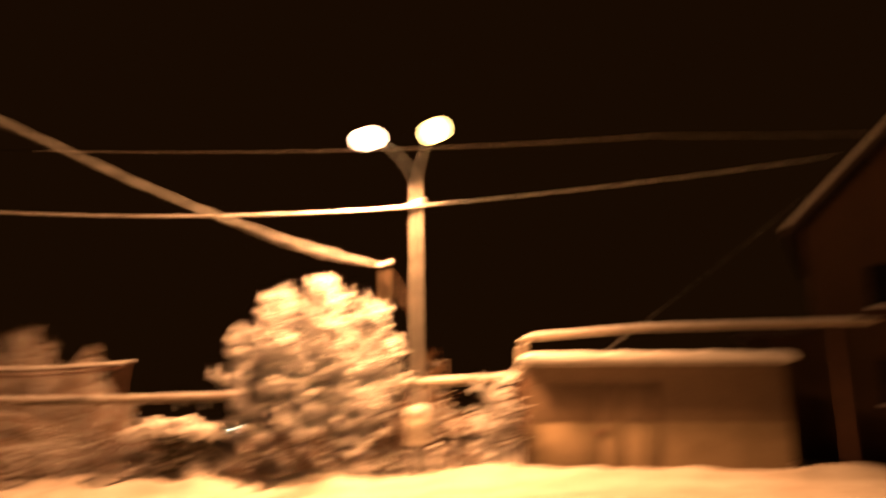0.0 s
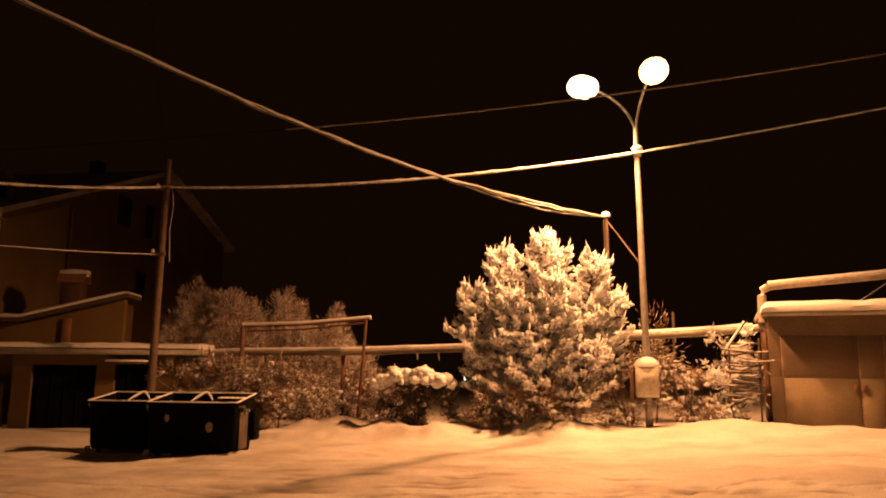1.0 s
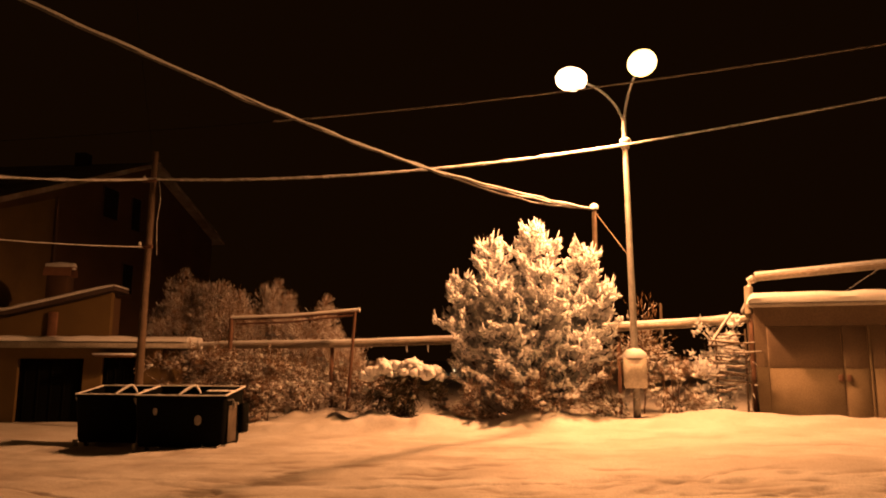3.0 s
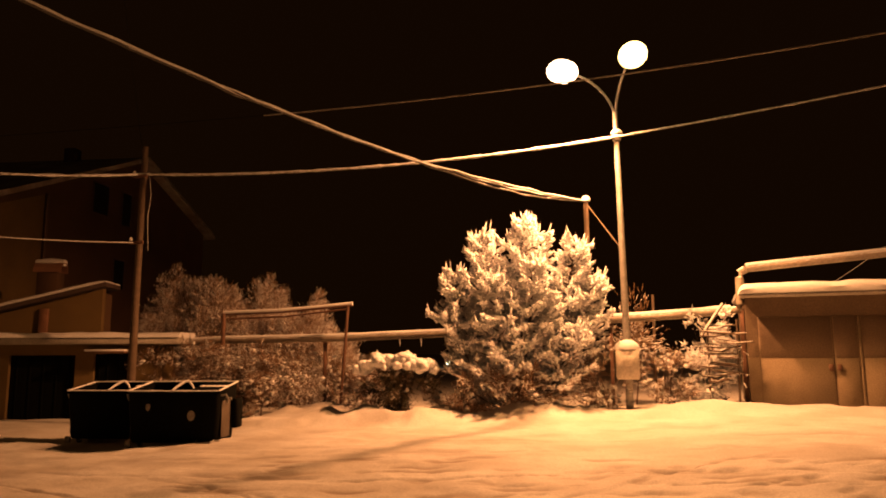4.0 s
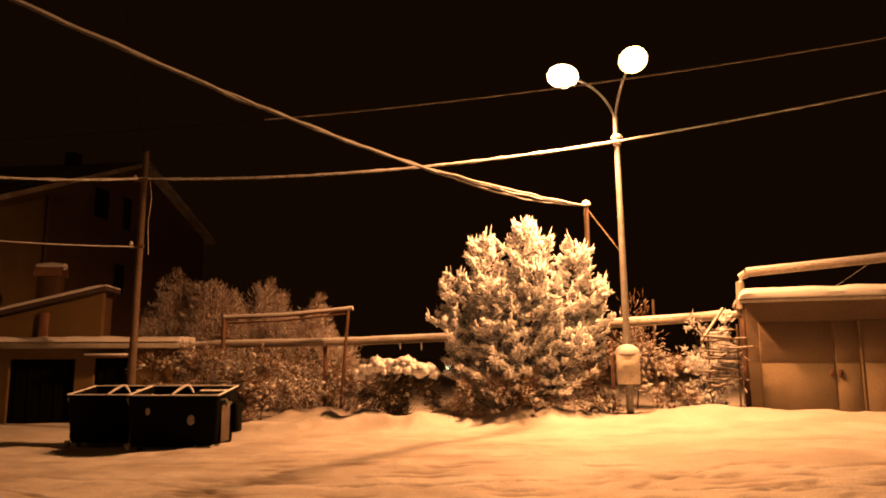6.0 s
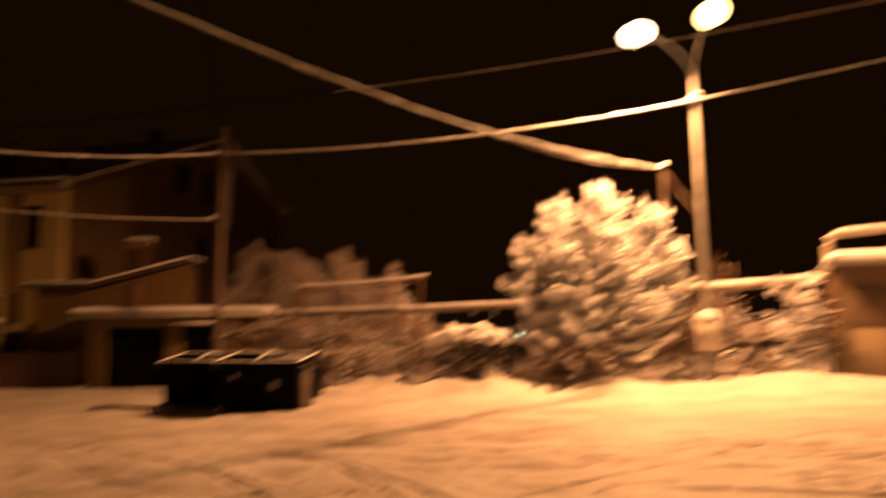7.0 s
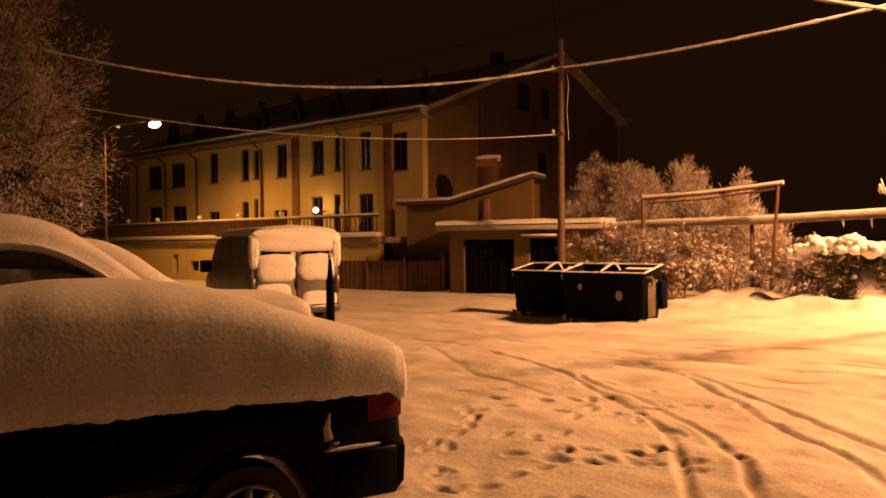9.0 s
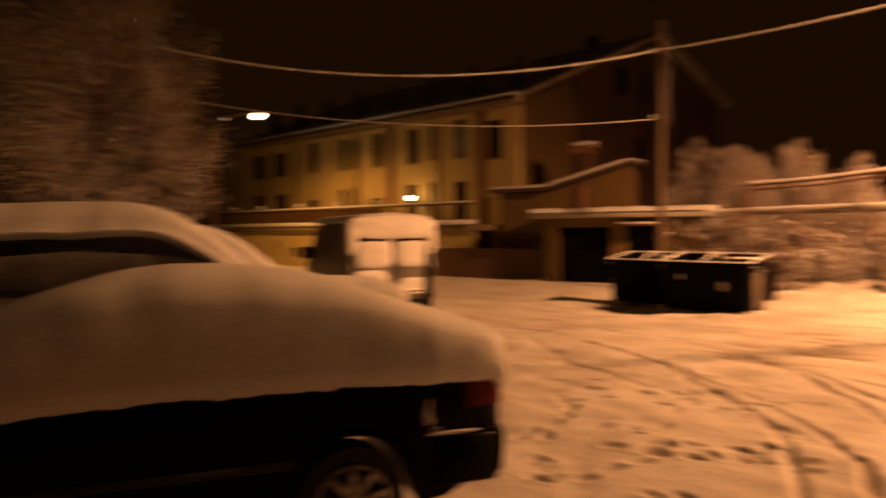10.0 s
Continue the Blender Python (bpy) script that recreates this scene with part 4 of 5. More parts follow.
def dumpster(m, label):
    """Steel waste container, open in its left half; local x along its width, y to the back, centred."""
    t = thing("waste_container", m, label, "waste container", "waste containers")
    w, d, front, back = 1.02, 0.55, 1.17, 1.33

    def top(y):
        return front + (back - front) * (y + d) / (2 * d)
    rings = []
    for z, kx, ky in ((0.10, 0.93, 0.84), (0.16, 0.95, 0.88), (0.5, 0.97, 0.93), (0.95, 1.0, 1.0), (None, 1.0, 1.0)):
        x, y, c = w * kx, d * ky, 0.06
        plan = [(-x + c, -y), (x - c, -y), (x, -y + c), (x, y - c), (x - c, y), (-x + c, y), (-x, y - c), (-x, -y + c)]
        rings.append([(a, b, top(b) if z is None else z) for a, b in plan])
    inner = [[(p[0] * 0.95, p[1] * 0.92, top(p[1]) if z is None else z) for p in rings[-1]] for z in (None, 0.35)]
    part("bin_body", Mesh().rings(rings + inner), BIN, t)
    rim, sn = Mesh(), Mesh()
    for a, c in (((-w, -d), (w, -d)), ((-w, d), (w, d)), ((-w, -d), (-w, d)), ((w, -d), (w, d))):
        p, q = Vector((*a, top(a[1]))), Vector((*c, top(c[1])))
        rim.tube([p, q], 0.032, 8)
        pts = [p.lerp(q, k / 14) + Vector((0, 0, 0.03)) for k in range(15)]
        sn.tube(pts, [0.027 + 0.010 * wob(v.x * 5, v.y * 5, w) for v in pts], 7, squash=0.8)
    part("rim", rim, BIN, t)
    part("rim_snow", sn, SNOW, t, "line of snow on the rim")
    lid = Mesh().add([(x, y, top(y) + dz) for dz in (-0.03, 0.015) for x, y in ((0.30, -d + 0.05), (w - 0.05, -d + 0.05), (w - 0.05, d - 0.05), (0.30, d - 0.05))],
                     [(3, 2, 1, 0), (4, 5, 6, 7), (0, 1, 5, 4), (1, 2, 6, 5), (2, 3, 7, 6), (3, 0, 4, 7)])
    lid = part("lid", lid, BIN, t, "closed half of the lid", smooth=False)
    for k in range(5):
        x = 0.42 + 0.125 * k
        part("lid_snow", Mesh().dome(x, 0.05 + 0.2 * wob(k, 7.0), top(0.05) + 0.015, 0.08, 0.16, 0.03, 10, 4, low=0.0), SNOW, lid)
    # a bent stay that carries the lid
    for x in (0.08,):
        a = [(x - 0.1, -d, front + 0.02), (x - 0.02, -d + 0.15, front + 0.12), (x + 0.06, -d + 0.30, front + 0.20), (x + 0.12, -d + 0.34, front + 0.20), (x + 0.18, -d + 0.36, front + 0.12), (x + 0.22, -d + 0.38, front + 0.03)]
        stay = part("lid_stay", Mesh().tube(a, 0.028, 7), BIN, t)
        part("stay_snow", Mesh().tube([(p[0], p[1] - 0.006, p[2] + 0.026) for p in a], [0.02, 0.03, 0.034, 0.036, 0.03, 0.022], 7), SNOW, stay)
    for x in (-0.78, 0.78):
        for y in (-0.36, 0.36):
            wh = part("caster", Mesh().tube([(x - 0.03, y, 0.075), (x + 0.03, y, 0.075)], 0.075, 14), RUBBER, t)
            part("fork", Mesh().box(x - 0.045, x - 0.033, y - 0.03, y + 0.03, 0.05, 0.13).box(x + 0.033, x + 0.045, y - 0.03, y + 0.03, 0.05, 0.13), GALV, wh)
    for s in (-1, 1):
        # paler plate added: lamplight on the bin's end, as colour
        part("lit_end_plate", Mesh().box(s * (w + 0.004) - 0.012 * (s < 0), s * (w + 0.004) + 0.012 * (s > 0), -0.36, 0.10, 0.20, 0.98, 0.005), LITEND, t, "steel end plate with lamplight in its colour")
        part("trunnion", Mesh().tube([(s * w, -0.12, 1.02), (s * (w + 0.13), -0.12, 1.02)], 0.03, 10), GALV, t)
        part("side_handle", Mesh().tube([(s * w, -0.40, 1.10), (s * (w + 0.10), -0.38, 1.12), (s * (w + 0.12), -0.30, 1.04), (s * (w + 0.09), -0.25, 0.94)], 0.022, 6), GALV, t)
        part("end_foot", Mesh().box(s * (w - 0.02) - 0.06, s * (w - 0.02) + 0.06, -0.50, -0.44, 0.0, 0.16, 0.01), GALV, t)
    part("rear_frame", Mesh().box(w + 0.02, w + 0.16, 0.16, 0.50, 0.35, 1.0, 0.03), BIN, t)
    for x, z in ((-0.55, 0.86), (0.42, 0.68)):
        part("sticker", Mesh().dome(x, -d * (0.965 if z < 0.7 else 0.985) - 0.004, z, 0.055 if x < 0 else 0.085, 0.006, 0.09 if x < 0 else 0.12, 14, 6), STICKER, t, "worn sticker")
    part("pedal", Mesh().tube([(0.55, -0.52, 0.16), (0.6, -0.64, 0.11), (0.92, -0.64, 0.13), (0.95, -0.52, 0.16)], 0.016, 6), GALV, t)
    return t


D1 = dumpster(facing(-9.55, 14.75, 2.0, 0.30, -0.26), "black waste container with snow on its rim and a round sticker")
D2 = copy_thing(D1, facing(-11.66, 15.4, 2.0, 0.26, -0.30))
for c in [c for c in D2.children if c.name.startswith("sticker")]:
    bpy.data.objects.remove(c)
D2["label"] = "black waste container half hidden behind another, snow on its rim"

# ---- vehicles ----


def at(table, x):
    """The height at x, its corners rounded off."""
    near = x + np.array((-0.24, -0.16, -0.08, 0.0, 0.08, 0.16, 0.24)) * min(1.0, max(x - table[0][0], 0.0) / 0.3, max(table[-1][0] - x, 0.0) / 0.3)
    return float(np.interp(near, [p[0] for p in table], [p[1] for p in table]).mean())


def wheel(car, x, y, r, side):
    w = part("wheel", Mesh().tube([(x, y - 0.09, r), (x, y + 0.09, r)], r, 28), RUBBER, car)
    rim = Mesh().tube([(x, y + side * 0.085, r), (x, y + side * 0.100, r)], r * 0.66, 24)
    part("rim", rim, BIN, w)
    for k in range(9):
        a = 2 * math.pi * k / 9
        m = Matrix.Translation((x, y + side * 0.108, r)) @ Matrix.Rotation(a, 4, "Y")
        part("spoke", Mesh().box(-0.02, 0.02, -0.008, 0.008, 0.03, r * 0.63, 0.006, m), ALLOY, w)
    part("hub", Mesh().tube([(x, y + side * 0.1, r), (x, y + side * 0.122, r)], 0.05, 12), ALLOY, w)
    ring = [(x + r * 0.66 * math.cos(q), y + side * 0.10, r + r * 0.66 * math.sin(q)) for q in [2 * math.pi * i / 24 for i in range(25)]]
    part("rim_lip", Mesh().tube(ring, 0.014, 6, caps=False), ALLOY, w)


def car(m, label, paint, top, belt, width=1.72, length=4.3, wheels=(0.82, 3.42), snow_top=0.17, snow_side=0.07, r=0.31, hang=0.0):
    """A parked car under snow. Local x forward from the rear bumper, z up; top, belt: heights along it."""
    t = thing("car", m, label, "car", "parked cars")
    hw = width / 2
    xs = [0.0, 0.03, 0.1, 0.25] + [0.25 + (length - 0.5) * k / 40 for k in range(1, 40)] + [length - 0.25, length - 0.1, length - 0.03, length]

    def half(x):
        e = max(0.0, min(x, length - x))
        return hw * (0.90 + 0.10 * min(1, (e / 0.45)) ** 0.5)

    def under(x):
        z = 0.22 + 0.16 * max(0, 1 - x / 0.35) + 0.1 * max(0, 1 - (length - x) / 0.4)
        for wx in wheels:
            q = abs(x - wx)
            if q < r + 0.07:
                z = max(z, r + math.sqrt(max((r + 0.07) ** 2 - q * q, 0)))
        return z
    rings = []
    for x in xs:
        w, zb, zt, lo = half(x), at(belt, x), at(top, x), under(x)
        cab = max(0.0, zt - zb)
        tw = w - 0.03 - 0.34 * cab
        pull = 0.05 if 0.03 < x < length - 0.03 else 0.0
        prof = [(-w + 0.04, lo), (-w - 0.0, max(lo + 0.03, 0.45)), (-w - 0.01, max(lo + 0.05, 0.62)), (-w + 0.01, max(zb - 0.06, lo + 0.07)), (-w + 0.045, zb),
                (-tw - 0.02, zb + cab * 0.6), (-tw + 0.10, zt - 0.03 - 0.0 * pull), (-tw * 0.5, zt + 0.012)]
        prof += [(-y, z) for y, z in prof[::-1]]
        rings.append([(x, y, z) for y, z in prof])
    part("body", Mesh().rings(rings), paint, t)
    # snow blanket over the roof, glass, bonnet and boot lid
    rng = random.Random(7)
    NS = 260
    sx = [-0.02 + (length + 0.05) * k / NS for k in range(NS + 1)]
    rings = []
    for i, x in enumerate(sx):
        xx = min(max(x, 0.03), length - 0.03)
        e = min(1.0, min(i, NS - i) / 5.0)
        e = math.sqrt(max(1 - (1 - e) ** 2, 0.0))
        w, zb, zt = half(xx), at(belt, xx), at(top, xx)
        cab = max(0.0, zt - zb)
        tw = w - 0.03 - 0.34 * cab
        n1 = 0.014 * wob(x * 1.3, 3.0)
        rag = 0.010 * wob(x * 5, 5.0) + 0.012 * wob(x * 13, 2.0) + 0.009 * wob(x * 27, 6.0) + rng.uniform(-0.003, 0.003)
        st, ss = snow_top * (0.55 + 0.45 * e) + n1, snow_side * (0.6 + 0.4 * e)
        low = zb - 0.015 - hang + rag
        if hang < 0:
            up_by = min(-hang, 0.9 * cab)
            low = zb + up_by + 0.3 * rag
            w = w + (tw - w) * (up_by / cab if cab > 0.02 else 0.0)
        if hang >= 0:
            # the snow stands almost upright over the side glass, with a soft shoulder
            prof = [(-w + 0.06, low + 0.03), (-w - ss * 0.5, low), (-w - ss * 0.9, low + 0.04), (-w - ss, max(low + 0.06, zb + 0.30 * st)), (-w - ss * 0.97 + 0.03 * cab, max(low + 0.08, zb + 0.5 * cab + 0.40 * st)),
                    (-w - ss * 0.85 + 0.07 * cab, zb + 0.78 * cab + st * 0.62), (-w - ss * 0.45 + 0.11 * cab, zb + 0.92 * cab + st * 0.86), (-w + 0.10 + 0.15 * cab, zt + st * 0.97), (-w + 0.32 + 0.2 * cab, zt + st), (-tw * 0.3, zt + st * 1.02)]
        else:
            prof = [(-w + 0.06, low + 0.03), (-w - ss * 0.55, low), (-w - ss, low + 0.05), (-w - ss * 0.9, max(low + 0.06, zb + 0.5 * st)), (-w - ss * 0.5, max(low + 0.08, zb + 0.5 * cab + 0.68 * st)),
                    (-tw - 0.06, zb + 0.86 * cab + st * 0.82), (-tw + 0.08, zt + st * 0.95), (-tw + 0.2, zt + st * 0.98), (-tw + 0.36, zt + st * 0.99), (-tw * 0.3, zt + st * 1.02)]
        prof += [(-y, z + 0.01 * wob(x * 3, y)) for y, z in prof[::-1]]
        rings.append([(x, y + 0.004 * wob(x * 5, z * 7, y), z + 0.007 * wob(x * 4, y * 4, 4)) for y, z in prof])
    part("snow_cover", Mesh().rings(rings), CAR_SNOW, t, "thick smooth blanket of snow", smooth="all")
    for x in wheels:
        for s in (-1, 1):
            wheel(t, x, s * (hw - 0.09), r, s)
            arch = [(x + (r + 0.075) * math.cos(q), s * (hw + 0.004), r + (r + 0.075) * math.sin(q)) for q in [math.pi * i / 16 for i in range(17)]]
            part("arch_trim", Mesh().tube(arch, 0.018, 6), paint, t)
    # rear: lamps, bumper, plate recess
    zb = at(belt, 0.1)
    for s in (-1, 1):
        y = s * (hw * 0.93)
        lamp_m = Mesh()
        lamp_m.rings([[(x, s * (half(x) + 0.008) if out else s * (half(x) - 0.28), z) for out, z in ((1, zb - 0.20), (1, zb - 0.03), (0, zb - 0.03), (0, zb - 0.20))] for x in (-0.012, 0.03, 0.10, 0.22)])
        part("tail_light", lamp_m, TAILRED, t, "red tail light")
    bp = Mesh()
    prof = [(-0.02, 0.30), (-0.09, 0.36), (-0.10, 0.56), (-0.02, 0.60)]
    rings = []
    for k in range(13):
        y = -hw + 2 * hw * k / 12
        c = 0.10 * (abs(y) / hw) ** 4
        rings.append([(x + c, y * 1.0, z) for x, z in prof] + [(0.12, y, 0.6), (0.12, y, 0.3)])
    bp.rings(rings)
    part("rear_bumper", bp, paint, t)
    for s in (-1, 1):
        part("bumper_wrap", Mesh().box(0.05, 0.42, s * (hw - 0.02) - 0.03, s * (hw - 0.02) + 0.035, 0.30, 0.58, 0.02), paint, t)
        part("door_handle", Mesh().box(1.52, 1.70, s * (hw + 0.012) - 0.012, s * (hw + 0.012) + 0.012, zb - 0.13, zb - 0.10, 0.01), paint, t)
        part("side_trim", Mesh().box(1.15, length - 1.3, s * (hw + 0.006) - 0.008, s * (hw + 0.006) + 0.008, 0.50, 0.55, 0.006), RUBBER, t)
    part("number_plate", Mesh().box(-0.012, -0.004, -0.26, 0.26, 0.66, 0.77, 0.004), STICKER, t)
    return t


SEDAN_TOP = [(0, 0.92), (0.1, 0.96), (0.95, 1.0), (1.3, 1.06), (2.0, 1.62), (2.7, 1.70), (3.0, 1.6), (3.5, 0.98), (4.2, 0.78), (4.3, 0.66)]
NEAR_TOP = [(0, 0.97), (0.1, 1.0), (0.35, 1.06), (0.8, 1.25), (1.4, 1.34), (2.0, 1.33), (2.4, 1.24), (2.75, 1.10), (3.2, 0.95), (3.95, 0.78), (4.05, 0.66)]
NEAR_BELT = [(0, 0.86), (0.1, 0.94), (0.7, 0.96), (2.0, 0.97), (3.2, 0.93), (3.95, 0.74), (4.05, 0.62)]
SEDAN_BELT = [(0, 0.86), (0.1, 0.94), (0.7, 0.96), (2.0, 0.97), (3.25, 0.94), (4.2, 0.74), (4.3, 0.62)]
near = car(facing(-4.178, 3.155, -0.28, -0.96, 0.0), "dark hatchback car under a thick blanket of snow", BLACKPAINT, NEAR_TOP, NEAR_BELT, length=4.05, wheels=(0.90, 3.25), r=0.29, hang=0.04, snow_top=0.19, snow_side=0.09)
part("icicle_patch", Mesh().tube([(0.44, 0.85, 0.62), (0.46, 0.852, 0.66), (0.47, 0.852, 0.72), (0.45, 0.85, 0.80)], [0.05, 0.035, 0.025, 0.008], 8), SNOW, near, "snow stuck by the fuel flap")
part("snow_ledge", Mesh().dome(0.32, 0.868, 0.60, 0.17, 0.012, 0.012, 10, 5), SNOW, near)
HATCH_TOP = [(0, 1.0), (0.12, 1.12), (0.75, 1.66), (1.1, 1.76), (2.3, 1.74), (3.1, 1.15), (4.0, 0.92), (4.1, 0.75)]
HATCH_BELT = [(0, 0.9), (0.12, 1.04), (0.6, 1.05), (2.4, 1.02), (3.1, 1.0), (4.0, 0.86), (4.1, 0.7)]
mpv = car(facing(-6.42, 2.80, -0.24, -0.97, 0.03), "tall hatchback covered in snow beside a dark car", DUSTED, HATCH_TOP, HATCH_BELT, length=4.1, hang=-0.63, snow_top=0.20, snow_side=0.11)
part("side_window", Mesh().box(1.25, 2.5, 0.615, 0.70, 1.54, 1.60, 0.006), GLASS, mpv, "dark strip of bare side window")
part("window_snow", Mesh().dome(1.55, 0.72, 1.42, 0.95, 0.022, 0.15, 18, 7), DUSTED, mpv, "snow plastered on the side window")
car(facing(-7.85, 5.0, -0.35, -0.94, -0.02), "snow-covered saloon car parked at the row's end", GREYPAINT, SEDAN_TOP, SEDAN_BELT, hang=0.05)


def van():
    """Panel van; local x forward from its rear doors."""
    m = facing(-13.2, 8.42, -0.97, 0.242, -0.12)
    t = thing("van", m, "light panel van plastered with snow on its rear doors", "van", "parked cars")
    hw, L, H = 0.98, 4.9, 2.05
    rings = []
    for x, k, zt in ((0, 0.97, H - 0.1), (0.06, 1.0, H - 0.02), (0.3, 1.0, H), (3.2, 1.0, H), (3.5, 0.99, H - 0.08), (4.2, 0.95, 1.25), (4.8, 0.9, 1.0), (L, 0.85, 0.8)):
        w = hw * k
        zb = 0.32
        mid = min(1.1, zt - 0.1)
        prof = [(-w + 0.05, zb), (-w, zb + 0.12), (-w, mid), (-w + 0.07, zt - 0.2 * (zt > 1.5)), (-w + 0.22, zt), (0, zt + 0.03)]
        prof += [(-y, z) for y, z in prof[-2::-1]]
        rings.append([(x, y, z) for y, z in prof])
    body = part("body", Mesh().rings(rings), VANPAINT, t)
    for s in (-1, 1):
        d = part("rear_door", Mesh().box(-0.03, -0.004, min(s * 0.02, s * 0.84), max(s * 0.02, s * 0.84), 0.42, 1.86, 0.02), VANPAINT, t)
        part("rear_window", Mesh().box(-0.045, -0.032, min(s * 0.12, s * 0.74), max(s * 0.12, s * 0.74), 1.12, 1.68, 0.01), BIN, d)
        sn = Mesh()
        sn.pillow(-0.04, min(s * 0.03, s * 0.84), max(s * 0.03, s * 0.84), 1.02, 1.60, 0.06, s)
        part("window_snow", sn, SNOW, d, "snow stuck to the lower pane")
        for z in (0.8, 1.5):
            part("hinge", Mesh().box(-0.05, -0.01, s * 0.86 - 0.03, s * 0.86 + 0.03, z, z + 0.1, 0.01), RUBBER, d)
        part("tail_light", Mesh().box(-0.03, 0.1, s * 0.92 - 0.05, s * 0.92 + 0.06, 0.75, 1.12, 0.02), GREYPAINT, t)
        part("door_snow", Mesh().pillow(-0.03, min(s * 0.12, s * 0.9), max(s * 0.12, s * 0.9), 0.36, 0.80 if s < 0 else 0.98, 0.05, 3 + s), SNOW, d)
        part("mirror", Mesh().box(3.55, 3.72, s * 1.0 - 0.02, s * 1.24 if s > 0 else s * 0.98, 1.12, 1.42, 0.03) if s > 0 else
             Mesh().box(3.55, 3.72, -1.24, -0.98, 1.12, 1.42, 0.03), RUBBER, t)
    part("door_handle", Mesh().box(-0.06, -0.03, -0.03, 0.03, 0.86, 1.06, 0.01), RUBBER, t)
    part("rear_bumper", Mesh().box(-0.12, 0.1, -0.95, 0.95, 0.34, 0.52, 0.04), GREYPAINT, t)
    part("bumper_snow", Mesh().dome(-0.06, 0, 0.53, 0.07, 0.9, 0.05, 16, 4, low=-0.2), SNOW, t)
    rings = []
    for k in range(31):
        x = -0.07 + 3.6 * k / 30
        e = math.sqrt(max(1 - (1 - min(1, min(k + 0.3, 30.3 - k) / 2)) ** 2, 0.03))
        h = (0.13 + 0.02 * wob(x * 2, 1)) * e
        rings.append([(x, -0.84, H - 0.06), (x, -0.93, H - 0.02), (x, -0.86, H + h * 0.55), (x, -0.62, H + h * 0.9), (x, 0, H + h + 0.03), (x, 0.62, H + h * 0.9), (x, 0.86, H + h * 0.55), (x, 0.93, H - 0.02), (x, 0.84, H - 0.06)])
    part("roof_snow", Mesh().rings(rings), SNOW, t)
    for s in (-1, 1):
        part("corner_snow", Mesh().pillow(0.0, min(s * 0.78, s * 1.0), max(s * 0.78, s * 1.0), 1.30, 1.98, 0.08, 7 + s), SNOW, t)
    part("top_snow", Mesh().pillow(-0.01, -1.0, 1.0, 1.63, 2.12, 0.075, 9.0, 44), SNOW, t)
    part("windscreen", Mesh().add([(3.56, -0.84, 1.9), (3.56, 0.84, 1.9), (4.2, 0.86, 1.29), (4.2, -0.86, 1.29)], [(0, 1, 2, 3)]).add(
        [(3.53, -0.84, 1.86), (3.53, 0.84, 1.86), (4.17, 0.86, 1.25), (4.17, -0.86, 1.25)], [(3, 2, 1, 0)]), GLASS, t, smooth=False)
    for x in (0.85, 3.9):
        for s in (-1, 1):
            wheel(t, x, s * 0.86, 0.33, s)
    return t


van()


def stake():
    t = thing("marker_post", pose(-6.75, 4.78, -0.05), "slim dark pointed post with a snowy tip", "post")
    part("shaft", Mesh().tube([(0, 0, 0), (0, 0, 1.35), (0, 0, 1.42), (0, 0, 1.6)], [0.05, 0.047, 0.03, 0.016], 10), BIN, t)
    part("snow_tip", Mesh().dome(0, 0, 1.62, 0.025, 0.025, 0.04, 8, 5), SNOW, t)


stake()

# ---- plants ----


def spindles(places, ways, lengths, radii, rng):
    """Many small twig ends, each a six-cornered spindle, as arrays."""
    n = len(places)
    w = ways / np.linalg.norm(ways, axis=1, keepdims=True)
    ref = rng.normal(size=(n, 3))
    a = np.cross(w, ref)
    a /= np.linalg.norm(a, axis=1, keepdims=True) + 1e-9
    b = np.cross(w, a)
    L, R = lengths[:, None], radii[:, None]
    mid = places + w * L * 0.45
    v = np.stack([places, mid + a * R, mid + (-0.5 * a + 0.87 * b) * R, mid + (-0.5 * a - 0.87 * b) * R, places + w * L], 1).reshape(-1, 3)
    k = (np.arange(n) * 5)[:, None]
    f = np.concatenate([k + np.array(q) for q in ((0, 2, 1), (0, 3, 2), (0, 1, 3), (4, 1, 2), (4, 2, 3), (4, 3, 1))], 0)
    return v, f


def raw_mesh(name, v, f, mat, smooth=False):
    me = bpy.data.meshes.new(name)
    me.from_pydata(v.tolist(), [], f.tolist())
    me.materials.append(mat)
    if smooth:
        me.shade_smooth()
    return me


BALL = np.array([(1, 0, 0), (-1, 0, 0), (0, 1, 0), (0, -1, 0), (0, 0, 1), (0, 0, -1), (0.6, 0.6, 0.5), (-0.6, 0.6, 0.5), (-0.6, -0.6, 0.5), (0.6, -0.6, 0.5)], float)
BALL_FACES = np.array([(0, 6, 9), (6, 2, 7), (7, 1, 8), (8, 3, 9), (4, 6, 7), (4, 7, 8), (4, 8, 9), (4, 9, 6), (0, 2, 6), (2, 1, 7), (1, 3, 8), (3, 0, 9), (5, 2, 0), (5, 1, 2), (5, 3, 1), (5, 0, 3)])


